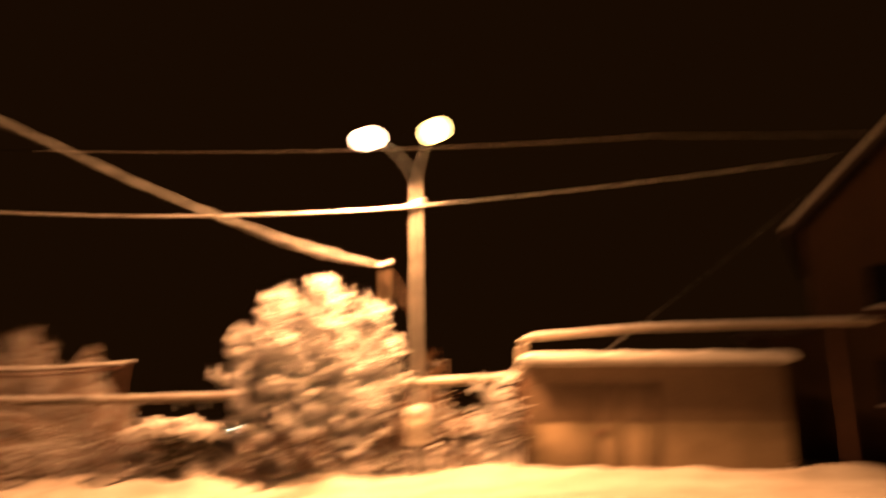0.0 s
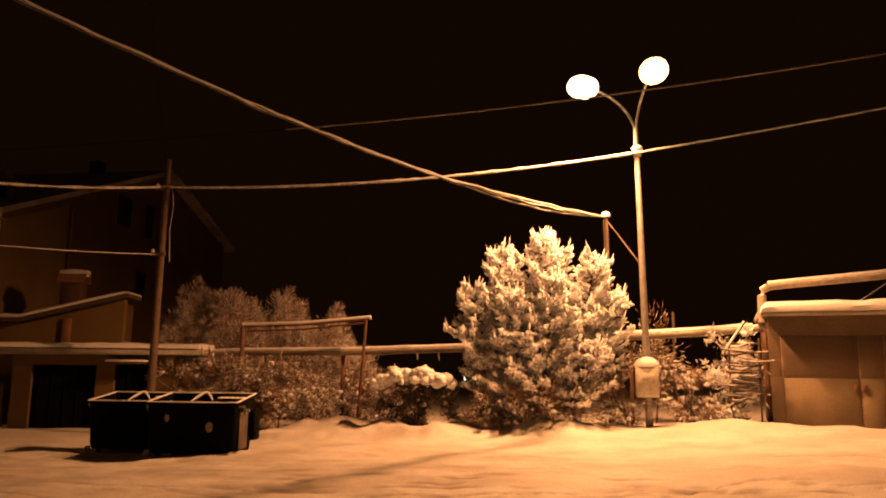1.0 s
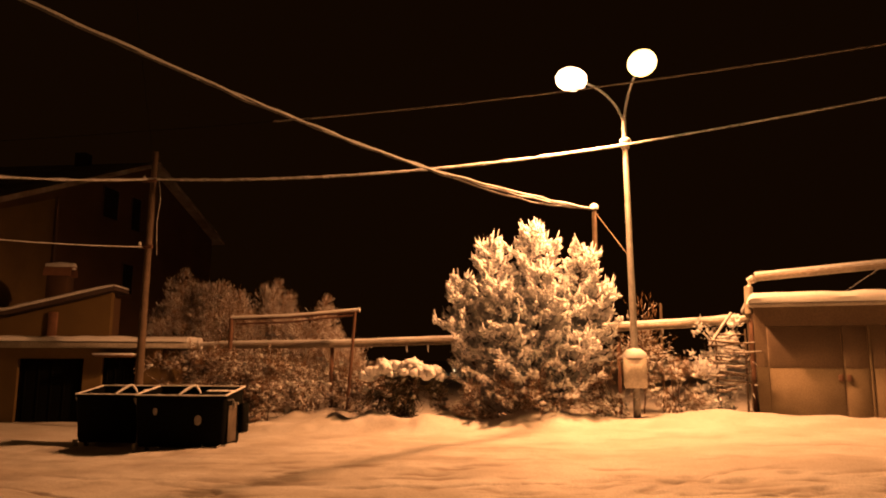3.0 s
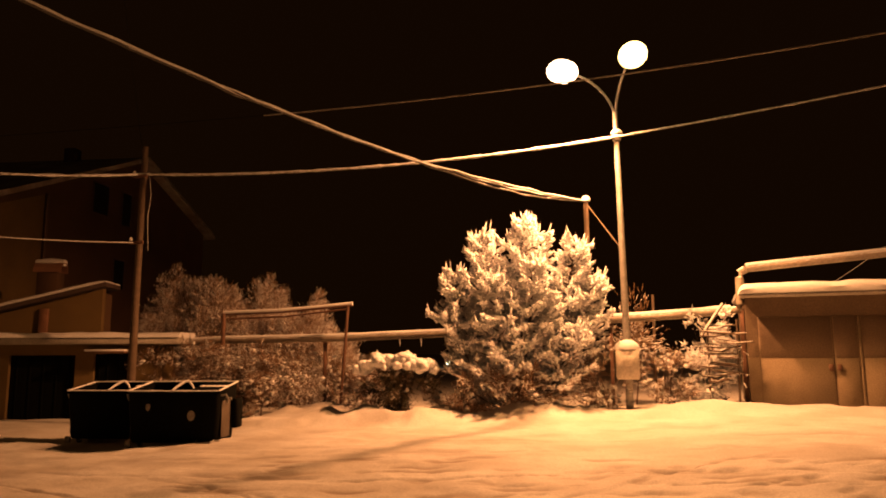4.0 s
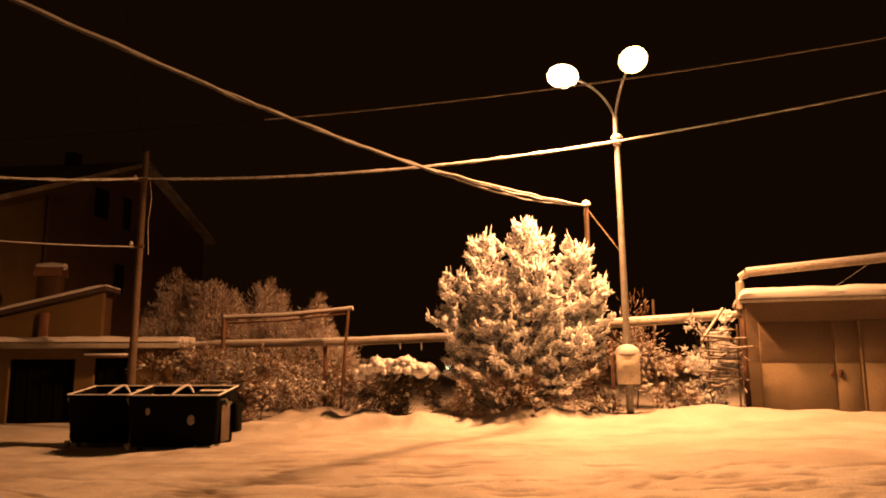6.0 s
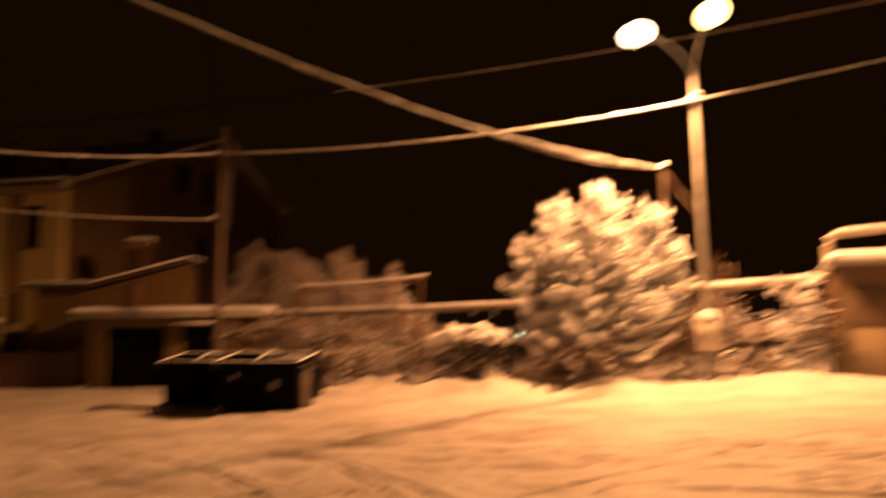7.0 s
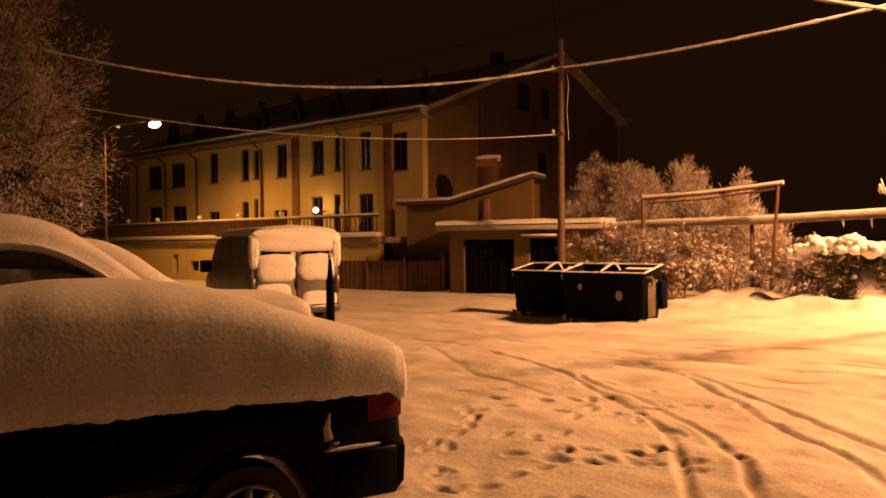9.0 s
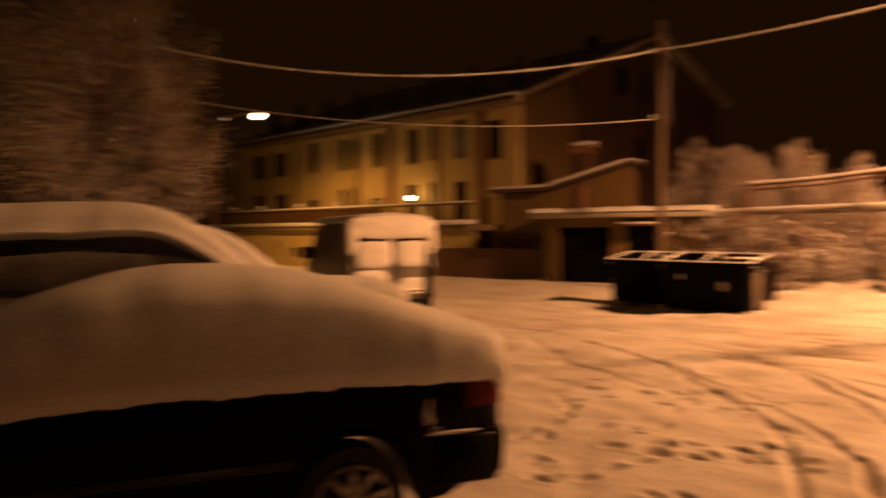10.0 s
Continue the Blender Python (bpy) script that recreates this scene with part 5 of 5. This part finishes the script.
def lumps(places, ways, lengths, radii, rng):
    """Lumps of snow lying along twigs: x along the twig, flat below."""
    n = len(places)
    w = ways / (np.linalg.norm(ways, axis=1, keepdims=True) + 1e-9)
    side = np.cross(w, np.array((0, 0, 1.0)) + 0.01 * rng.normal(size=(n, 3)))
    side /= np.linalg.norm(side, axis=1, keepdims=True) + 1e-9
    up = np.cross(side, w)
    b = BALL[None] * (1 + 0.22 * rng.normal(size=(n, 10, 1)))
    v = places[:, None] + w[:, None] * b[..., :1] * lengths[:, None, None] + side[:, None] * b[..., 1:2] * radii[:, None, None] + up[:, None] * b[..., 2:] * (radii * rng.uniform(0.6, 1.0, n))[:, None, None]
    return v.reshape(-1, 3), (BALL_FACES[None] + (np.arange(n) * 10)[:, None, None]).reshape(-1, 3)


def plant(name, base, lobes, count, size, label, category, seed, mat=TWIG, up=0.35, thick=1.0, loose=0.14, load=0, wild=0.55, trunk=0.09, droop=0.0, branch=70, group="", clumps=0.0):
    """A tree or shrub: trunk, limbs to each lobe, side branches, and twig ends heavy with snow.
    lobes: (x, y, z, rx, ry, rz) from the base."""
    rng = np.random.RandomState(seed)
    t = thing(name, pose(*base), label, category, group)
    wood = Mesh()
    spots, ways = [], []
    vol = [l[3] * l[4] * l[5] for l in lobes]
    for l, v in zip(lobes, vol):
        c, r = np.array(l[:3]), np.array(l[3:])
        top = c + np.array((0, 0, 0.3 * r[2]))
        foot = np.array((rng.uniform(-0.12, 0.12), rng.uniform(-0.12, 0.12), -0.1))
        bend = foot * 0.4 + top * 0.6 + rng.normal(size=3) * 0.12 * np.array((1, 1, 0.2))
        bend[2] = 0.5 * top[2]
        stem = [foot + (bend - foot) * s for s in (0, 0.35, 0.7)] + [bend, (bend + top) / 2, top]
        wood.tube(stem, [trunk, trunk * 0.85, trunk * 0.7, trunk * 0.55, trunk * 0.4, trunk * 0.15], 7)
        nb = max(6, int(branch * v / sum(vol)))
        for k in range(nb):
            s = rng.uniform(0.25, 1.0)
            root = stem[3] * (1 - s) + top * s if s > 0.4 else stem[1] * (1 - s) + stem[3] * s
            d = rng.normal(size=3)
            d /= np.linalg.norm(d)
            tip = c + d * r * rng.uniform(0.6, 1.28)
            m1 = root * 0.5 + tip * 0.5 + np.array((0, 0, (0.10 - droop) * np.linalg.norm(tip - root)))
            wood.tube([root, m1, tip], [trunk * 0.28, trunk * 0.18, trunk * 0.06], 5)
            per = max(4, int(count * v / sum(vol) / nb))
            u = rng.uniform(0.25, 1.05, per)[:, None]
            along = (1 - u) ** 2 * root + 2 * u * (1 - u) * m1 + u ** 2 * tip
            spread = rng.normal(size=(per, 3)) * loose * r.mean() * (0.35 + u)
            p = along + spread
            q = (p - c) / r
            p = np.where((np.linalg.norm(q, axis=1) > 1.32)[:, None], along, p)
            w = (p - c) / r * 0.7 + (tip - root) / (np.linalg.norm(tip - root) + 1e-6) * 0.6 + rng.normal(size=(per, 3)) * wild + np.array((0, 0, up))
            spots.append(p)
            ways.append(w)
    part("trunk", wood, BARK, t)
    P, W = np.concatenate(spots), np.concatenate(ways)
    if clumps:
        keep = np.array([wob(*(Vector(p) * 1.7 + Vector((seed, 0, 0)))) for p in P]) > -clumps
        P, W = P[keep], W[keep]
    n = len(P)
    v, f = spindles(P, W, size * rng.uniform(0.6, 1.7, n), thick * size * rng.uniform(0.16, 0.34, n), rng)
    crown = new("crown", raw_mesh("crown", v, f, mat))
    crown.parent = t
    if load:
        # lumps of snow resting along the branches
        i = rng.choice(n, load)
        r = rng.uniform(0.035, 0.085, load)
        vv, ff = lumps(P[i] + np.array((0, 0, 0.02)), W[i] * np.array((1, 1, 0.4)), r * rng.uniform(0.9, 1.8, load), r, rng)
        o = new("snow_load", raw_mesh("snow_load", vv, ff, SNOW, True))
        o.parent = t
        tagged(o, kind="stuff")
    return t


def snowy_conifer(base, leaders, seed):
    """A bushy evergreen of several leaders; leaders: x, y and height of each tip, foot height and reach of its boughs."""
    rng = np.random.RandomState(seed)
    t = thing("snowy_tree", pose(*base), "evergreen tree thickly loaded with snow under the street lamp", "tree")
    wood = Mesh()
    need_p, need_w, lump_p, lump_w, lump_s = [], [], [], [], []
    spike_p, spike_w = [], []
    for lx, ly, lz, low, reach in leaders:
        tip = np.array((lx, ly, lz))
        foot = np.array((0.1 * lx, 0.1 * ly, -0.1))

        def stem_at(s):
            bow = np.array((lx, ly, 0)) * (math.sin(math.pi * s) * 0.12)
            return foot + (tip - foot) * s + bow
        wood.tube([stem_at(k / 7) for k in range(8)], [0.09 * (1 - 0.93 * k / 7) for k in range(8)], 7)
        z, turn = lz - 0.10, rng.uniform(0, 6.28)
        while z > low:
            drop = lz - z
            for k in range(rng.randint(3, 6)):
                turn += 2.4 + rng.uniform(-0.5, 0.5)
                root = stem_at(min(max((z + 0.1) / (lz + 0.1), 0), 1)) + np.array((0, 0, rng.uniform(-0.08, 0.08)))
                L = min(0.20 + 0.42 * drop, reach) * rng.choice((0.6, 0.85, 1.0, 1.3))
                rise = 1.0 - 0.42 * drop if drop < 2.6 else -0.15 - 0.12 * (drop - 2.6)
                out = np.array((math.cos(turn), 0.8 * math.sin(turn), 0.0))
                m1 = root + out * L * 0.5 + np.array((0, 0, rise * 0.30 * L))
                end = root + out * L + np.array((0, 0, (rise * 0.62 + 0.12) * L))
                if end[2] < 0.15:
                    end[2] = 0.15 + rng.uniform(0, 0.15)
                wood.tube([root, m1, end], [0.022, 0.014, 0.005], 5)
                n = max(3, int(L / 0.055))
                for q in range(n):
                    u = 0.25 + 0.8 * (q + rng.uniform(0, 1)) / n
                    p = (1 - u) ** 2 * root + 2 * u * (1 - u) * m1 + u ** 2 * end
                    along = (end - m1) * u + (m1 - root) * (1 - u)
                    along = along / np.linalg.norm(along)
                    flank = np.cross(along, (0, 0, 1.0)) * rng.choice((-1, 1))
                    for rep in range(2):
                        way = along * 0.8 + flank * rng.uniform(-0.2, 1.1) + np.array((0, 0, rng.uniform(-0.15, 0.55))) + rng.normal(size=3) * 0.2
                        way = way / np.linalg.norm(way)
                        ln = rng.uniform(0.09, 0.24) * (1.15 - 0.4 * min(u, 1))
                        for g in range(3):
                            need_p.append(p + way * ln * rng.uniform(0, 0.7))
                            need_w.append(way + rng.normal(size=3) * 0.45)
                        # the higher boughs hold the more snow
                        if rng.uniform() < (0.9 if p[2] > 2.4 else 0.34 + 0.23 * p[2]):
                            lump_p.append(p + way * ln * 0.65 + np.array((0, 0, 0.015)))
                            lump_w.append(way)
                            lump_s.append((ln * rng.uniform(0.45, 0.75), rng.uniform(0.024, 0.058)))
                            if p[2] > 2.3:
                                lump_p.append(p + rng.normal(size=3) * 0.05)
                                lump_w.append(along)
                                lump_s.append((rng.uniform(0.05, 0.11), rng.uniform(0.02, 0.05)))
                if drop < 1.7 or rng.uniform() < 0.25:
                    spike_p.append(end)
                    spike_w.append(out * 0.35 + np.array((0, 0, 1.0)) + rng.normal(size=3) * 0.12)
            z -= rng.uniform(0.11, 0.18)
        for k in range(5):
            spike_p.append(tip + np.array((rng.uniform(-0.16, 0.16), rng.uniform(-0.12, 0.12), -0.12)))
            spike_w.append(np.array((rng.uniform(-0.25, 0.25), rng.uniform(-0.2, 0.2), 1.0)))
    part("trunk", wood, BARK, t)
    P, W = np.array(need_p), np.array(need_w)
    n = len(P)
    full = P[:, 2] + 0.6 * rng.normal(size=n) > 1.2
    for nm, pick, mat in (("crown", full, TWIG), ("skirt", ~full, TWIG_FROST)):
        k = int(pick.sum())
        v, f = spindles(P[pick], W[pick], rng.uniform(0.07, 0.18, k), rng.uniform(0.007, 0.014, k), rng)
        ob = new(nm, raw_mesh(nm, v, f, mat))
        ob.parent = t
    P, W, S = np.array(lump_p), np.array(lump_w), np.array(lump_s)
    v, f = lumps(P, W, S[:, 0], S[:, 1], rng)
    P, W = np.array(spike_p), np.array(spike_w)
    n = len(P)
    v2, f2 = spindles(P, W, rng.uniform(0.14, 0.46, n), rng.uniform(0.016, 0.028, n), rng)
    ob = new("snow_load", raw_mesh("snow_load", np.concatenate([v, v2]), np.concatenate([f, f2 + len(v)]), SNOW, True))
    ob.parent = t
    tagged(ob, "snow lying on boughs and upright shoots", kind="stuff")
    return t


# the bright tree beneath the street lamp
snowy_conifer((-2.65, 19.7, 0.1), [(0.25, 0, 5.2, 1.4, 1.2), (-1.05, 0.1, 4.8, 1.0, 1.1), (1.6, 0.1, 4.5, 0.7, 0.95), (-1.8, -0.1, 3.75, 0.5, 1.05), (0.5, -0.7, 3.9, 0.4, 1.2),
              (2.0, -0.1, 3.4, 0.3, 1.0), (-0.6, -0.7, 3.5, 0.3, 1.2), (-1.7, -0.5, 2.4, 0.3, 1.0), (1.6, -0.6, 2.2, 0.3, 1.1), (0.2, -0.8, 2.2, 0.3, 1.2)], 3)


def plume_shrub(base, stems, spread, tall, label, seed, twigs=260, name="tall_shrub", group="tall shrubs"):
    """A leafless shrub of arching stems, each a feathery plume of fine frosted twigs."""
    rng = np.random.RandomState(seed)
    t = thing(name, pose(*base), label, "shrub", group)
    wood, P, W, R = Mesh(), [], [], []
    for k in range(stems):
        a, b = rng.uniform(0, 2 * math.pi), math.sqrt(rng.uniform(0, 1))
        foot = np.array((0.3 * spread * b * math.cos(a), 0.25 * spread * b * math.sin(a), -0.1))
        h = tall * (1 - 0.30 * b * b) * rng.uniform(0.70, 1.03)
        end = np.array((spread * b * math.cos(a) + rng.uniform(-0.2, 0.2), 0.7 * spread * b * math.sin(a), h))
        mid = foot * 0.55 + end * 0.45 + np.array((0, 0, 0.22 * h))
        end = end + np.array((rng.uniform(-0.55, 0.55), rng.uniform(-0.2, 0.2), -0.12))
        pts = [(1 - u) ** 2 * foot + 2 * u * (1 - u) * mid + u * u * end for u in np.linspace(0, 1, 7)]
        wood.tube(pts, [0.022, 0.02, 0.017, 0.014, 0.011, 0.008, 0.004], 5)
        u = rng.uniform(0.22, 1.0, twigs)[:, None]
        p = (1 - u) ** 2 * foot + 2 * u * (1 - u) * mid + u ** 2 * end
        d = (end - mid) * u + (mid - foot) * (1 - u)
        d = d / np.linalg.norm(d, axis=1, keepdims=True)
        wide = 0.24 * np.sin(np.pi * np.clip(u, 0, 0.97)) ** 0.6
        off = rng.normal(size=(twigs, 3)) * wide
        P.append(p + off)
        W.append(d * 0.8 + off / (wide + 0.02) * 0.45 + rng.normal(size=(twigs, 3)) * 0.35)
        R.append(rng.uniform(0.005, 0.012, twigs))
    part("wood", wood, BARK, t)
    P, W, R = np.concatenate(P), np.concatenate(W), np.concatenate(R)
    n = len(P)
    v, f = spindles(P, W, rng.uniform(0.10, 0.30, n), R, rng)
    ob = new("crown", raw_mesh("crown", v, f, TWIG_FROST))
    ob.parent = t
    return t


# hedge and shrubs along the bank
SHRUBS = [
    ("shrub", (-5.55, 18.9, -0.05), [(0, 0, 0.95, 0.8, 0.6, 0.65), (-0.6, 0, 0.85, 0.6, 0.5, 0.65)], 1700, 0.17, "dense round evergreen shrub, dark below its snow", 21, LEAF),
    ("shrub", (-4.3, 19.9, 0.0), [(0, 0, 0.5, 0.8, 0.6, 0.42)], 1500, 0.15, "low leafless shrub dusted with snow", 22, TWIG_BARE),
    ("shrub", (-2.6, 18.7, 0.15), [(0, 0, 0.55, 1.6, 0.5, 0.6), (-1.3, 0, 0.5, 0.7, 0.5, 0.5)], 3000, 0.14, "drooping twiggy shrub at the snow bank", 23, TWIG_BARE),
    ("shrub", (-0.6, 19.9, 0.15), [(0, 0, 0.9, 0.8, 0.6, 0.8)], 1700, 0.15, "tangled shrub with patches of snow", 24, TWIG_BARE),
    ("shrub", (1.35, 20.4, 0.2), [(0, 0, 0.85, 0.6, 0.5, 0.75), (-0.25, 0, 1.25, 0.25, 0.2, 0.25)], 1700, 0.15, "dark shrub with snow tufts", 25, TWIG_BARE),
    ("shrub", (2.35, 20.75, 0.25), [(0.1, 0, 1.3, 0.75, 0.5, 1.15), (0.45, 0.1, 1.7, 0.45, 0.4, 0.7), (-0.3, 0, 0.9, 0.6, 0.4, 0.7)], 3800, 0.15, "tall brushwood tangle laden with snow against the shed", 26, TWIG),
    ("shrub", (-7.2, 21.2, -0.1), [(0, 0, 0.8, 0.9, 0.6, 0.8)], 1600, 0.15, "leafless shrub dusted with snow", 27, TWIG_BARE),
    ("shrub", (-9.0, 21.9, -0.15), [(-0.2, 0, 1.1, 1.0, 0.5, 0.8)], 1100, 0.15, "leafless hedge shrub dusted with snow", 28, TWIG_BARE),
    ("shrub", (-11.0, 21.0, -0.2), [(0, 0, 1.0, 1.1, 0.6, 1.0)], 2200, 0.15, "leafless hedge shrub dusted with snow", 29, TWIG_BARE),
    ("shrub", (-12.9, 20.9, -0.25), [(0, 0, 1.25, 1.1, 0.6, 1.1), (0, -0.2, 2.0, 1.0, 0.5, 0.4)], 3200, 0.16, "climber hanging over the pipe, snow on its leaves", 30, TWIG_BARE),
    ("shrub", (-8.1, 21.9, -0.15), [(0, 0, 1.0, 0.9, 0.5, 0.7)], 900, 0.15, "tangled hedge shrub below the pipe", 32, TWIG_BARE),
    ("shrub", (-10.0, 21.4, -0.2), [(0, 0, 1.0, 0.9, 0.5, 0.9)], 1800, 0.15, "tangled hedge shrub below the pipe", 33, TWIG_BARE),
    ("shrub", (-12.0, 21.3, -0.2), [(0, 0, 1.1, 0.9, 0.5, 1.0)], 1800, 0.15, "tangled hedge shrub below the pipe", 34, TWIG_BARE),
    ("shrub", (-14.2, 20.2, -0.25), [(0, 0, 1.2, 0.7, 0.5, 1.0)], 1500, 0.15, "dark shrub beside the garage", 31, TWIG_BARE),
]
for nm, b, lobes, count, size, lab, seed, mat in SHRUBS:
    plant(nm, b, lobes, int(count * (2.2 if mat is not TWIG_BARE else 4.2)), size, lab, "shrub", seed, mat=mat, up=0.15, trunk=0.025, branch=42, group="hedge shrubs", thick=0.6 if mat is TWIG else 0.40 if mat is LEAF else 0.26, load=max(40, count // 9) if mat is TWIG else count // 26, loose=0.12, wild=1.1, droop=0.25, clumps=-0.04)
# taller leafless shrubs behind the pipe
for base, stems, spread, tall, seed in (((-16.9, 24.8, -0.3), 26, 1.4, 5.7, 41), ((-15.0, 24.6, -0.3), 24, 1.3, 5.4, 44), ((-13.2, 25.2, -0.3), 26, 1.4, 5.3, 42), ((-11.4, 25.0, -0.3), 22, 1.3, 4.5, 43), ((-10.0, 24.8, -0.3), 16, 0.9, 3.2, 45)):
    plume_shrub(base, stems, spread, tall, "tall leafless shrub frosted with snow behind the pipe", seed, 760)
plant("shrub", (0.4, 22.6, 0.1), [(0, 0, 1.9, 0.9, 0.6, 1.3)], 1400, 0.16, "leafless shrub behind the pipe", "shrub", 51, mat=TWIG_BARE, trunk=0.03, branch=50, group="hedge shrubs", thick=0.3)
# large tree by the parked cars
plant("large_tree", (-22.4, 4.4, -0.2), [(0, 0, 5.2, 2.8, 2.6, 3.6), (1.0, 1.2, 4.2, 1.9, 1.8, 2.4), (-0.5, 0.5, 8.0, 1.8, 1.8, 1.9), (0.8, 1.4, 6.8, 1.4, 1.3, 1.6)],
      48000, 0.20, "tall tree with drooping snow-laden branches", "tree", 61, mat=TWIG_FROST, up=-0.1, trunk=0.2, branch=120, droop=0.12, thick=0.17, wild=0.8, loose=0.11)


def snow_cushion():
    """Tufts of snow on the round shrub."""
    t = thing("snow_tuft", pose(-5.75, 18.65, 0.12), "lumpy cushion of snow on a round shrub", "snow")
    rng = random.Random(5)
    for k in range(110):
        x, y = rng.uniform(-1.05, 0.95), rng.uniform(-0.4, 0.35)
        z = 1.46 - 0.16 * x * x - 0.5 * y * y + 0.16 * wob(x * 2.6, 3.0) + rng.uniform(-0.14, 0.08)
        r = rng.uniform(0.07, 0.16)
        tuft = Mesh().dome(x, y, z, r * rng.uniform(0.8, 1.2), r, r * 0.95, 12, 7)
        tuft.v = [tuple(Vector(p) + Vector((0.6 * r * wob(p[0] * 9, p[1] * 9, p[2] * 9), 0.5 * r * wob(p[2] * 9, k, p[0] * 9), 0.5 * r * wob(p[1] * 11, p[0] * 11, k)))) for p in tuft.v]
        part("tuft", tuft, SNOW, t, smooth="all")


def stick_stack():
    """Stacked sticks and laths beside the shed, each with its line of snow."""
    t = thing("stick_stack", pose(2.62, 20.35, 0.2), "stack of snow-topped sticks leaning beside the shed", "stick stack")
    rng = random.Random(9)
    for k in range(22):
        z = 0.75 + 0.068 * k + rng.uniform(-0.04, 0.04)
        a = rng.uniform(-0.55, -0.1)
        b = a + rng.uniform(0.4, 0.95)
        dz, y = rng.uniform(-0.12, 0.10), rng.uniform(-0.12, 0.06)
        s = part("stick", Mesh().tube([(a, y, z), ((a + b) / 2, y + rng.uniform(-0.05, 0.02), z + dz * 0.3 - 0.03), (b, y, z + dz)], rng.uniform(0.012, 0.026), 6), WOODPOLE, t)
        part("stick_snow", Mesh().tube([(a + 0.05, y, z + 0.022), ((a + b) / 2, y - 0.01, z + dz * 0.3 - 0.005), (b - 0.08, y, z + dz + 0.02)], [0.008, rng.uniform(0.012, 0.03), 0.01], 6), SNOW, s)
    for x in (-0.35, 0.38):
        part("upright", Mesh().tube([(x, 0.06, -0.2), (x + 0.04, 0.06, 2.35)], 0.03, 6), WOODPOLE, t)
    part("leaning_stick", Mesh().tube([(-0.5, -0.1, 1.9), (0.1, 0.1, 2.75)], 0.03, 6), WOODPOLE, t)
    part("stick_snow", Mesh().tube([(-0.5, -0.1, 1.94), (0.1, 0.1, 2.79)], 0.03, 6), SNOW, t)


snow_cushion()
stick_stack()
single("thin_post", Mesh().tube([(1.05, 23.0, -0.2), (1.08, 23.0, 3.45)], 0.04, 7), WOODPOLE, "thin bare post behind the pipe", "post")
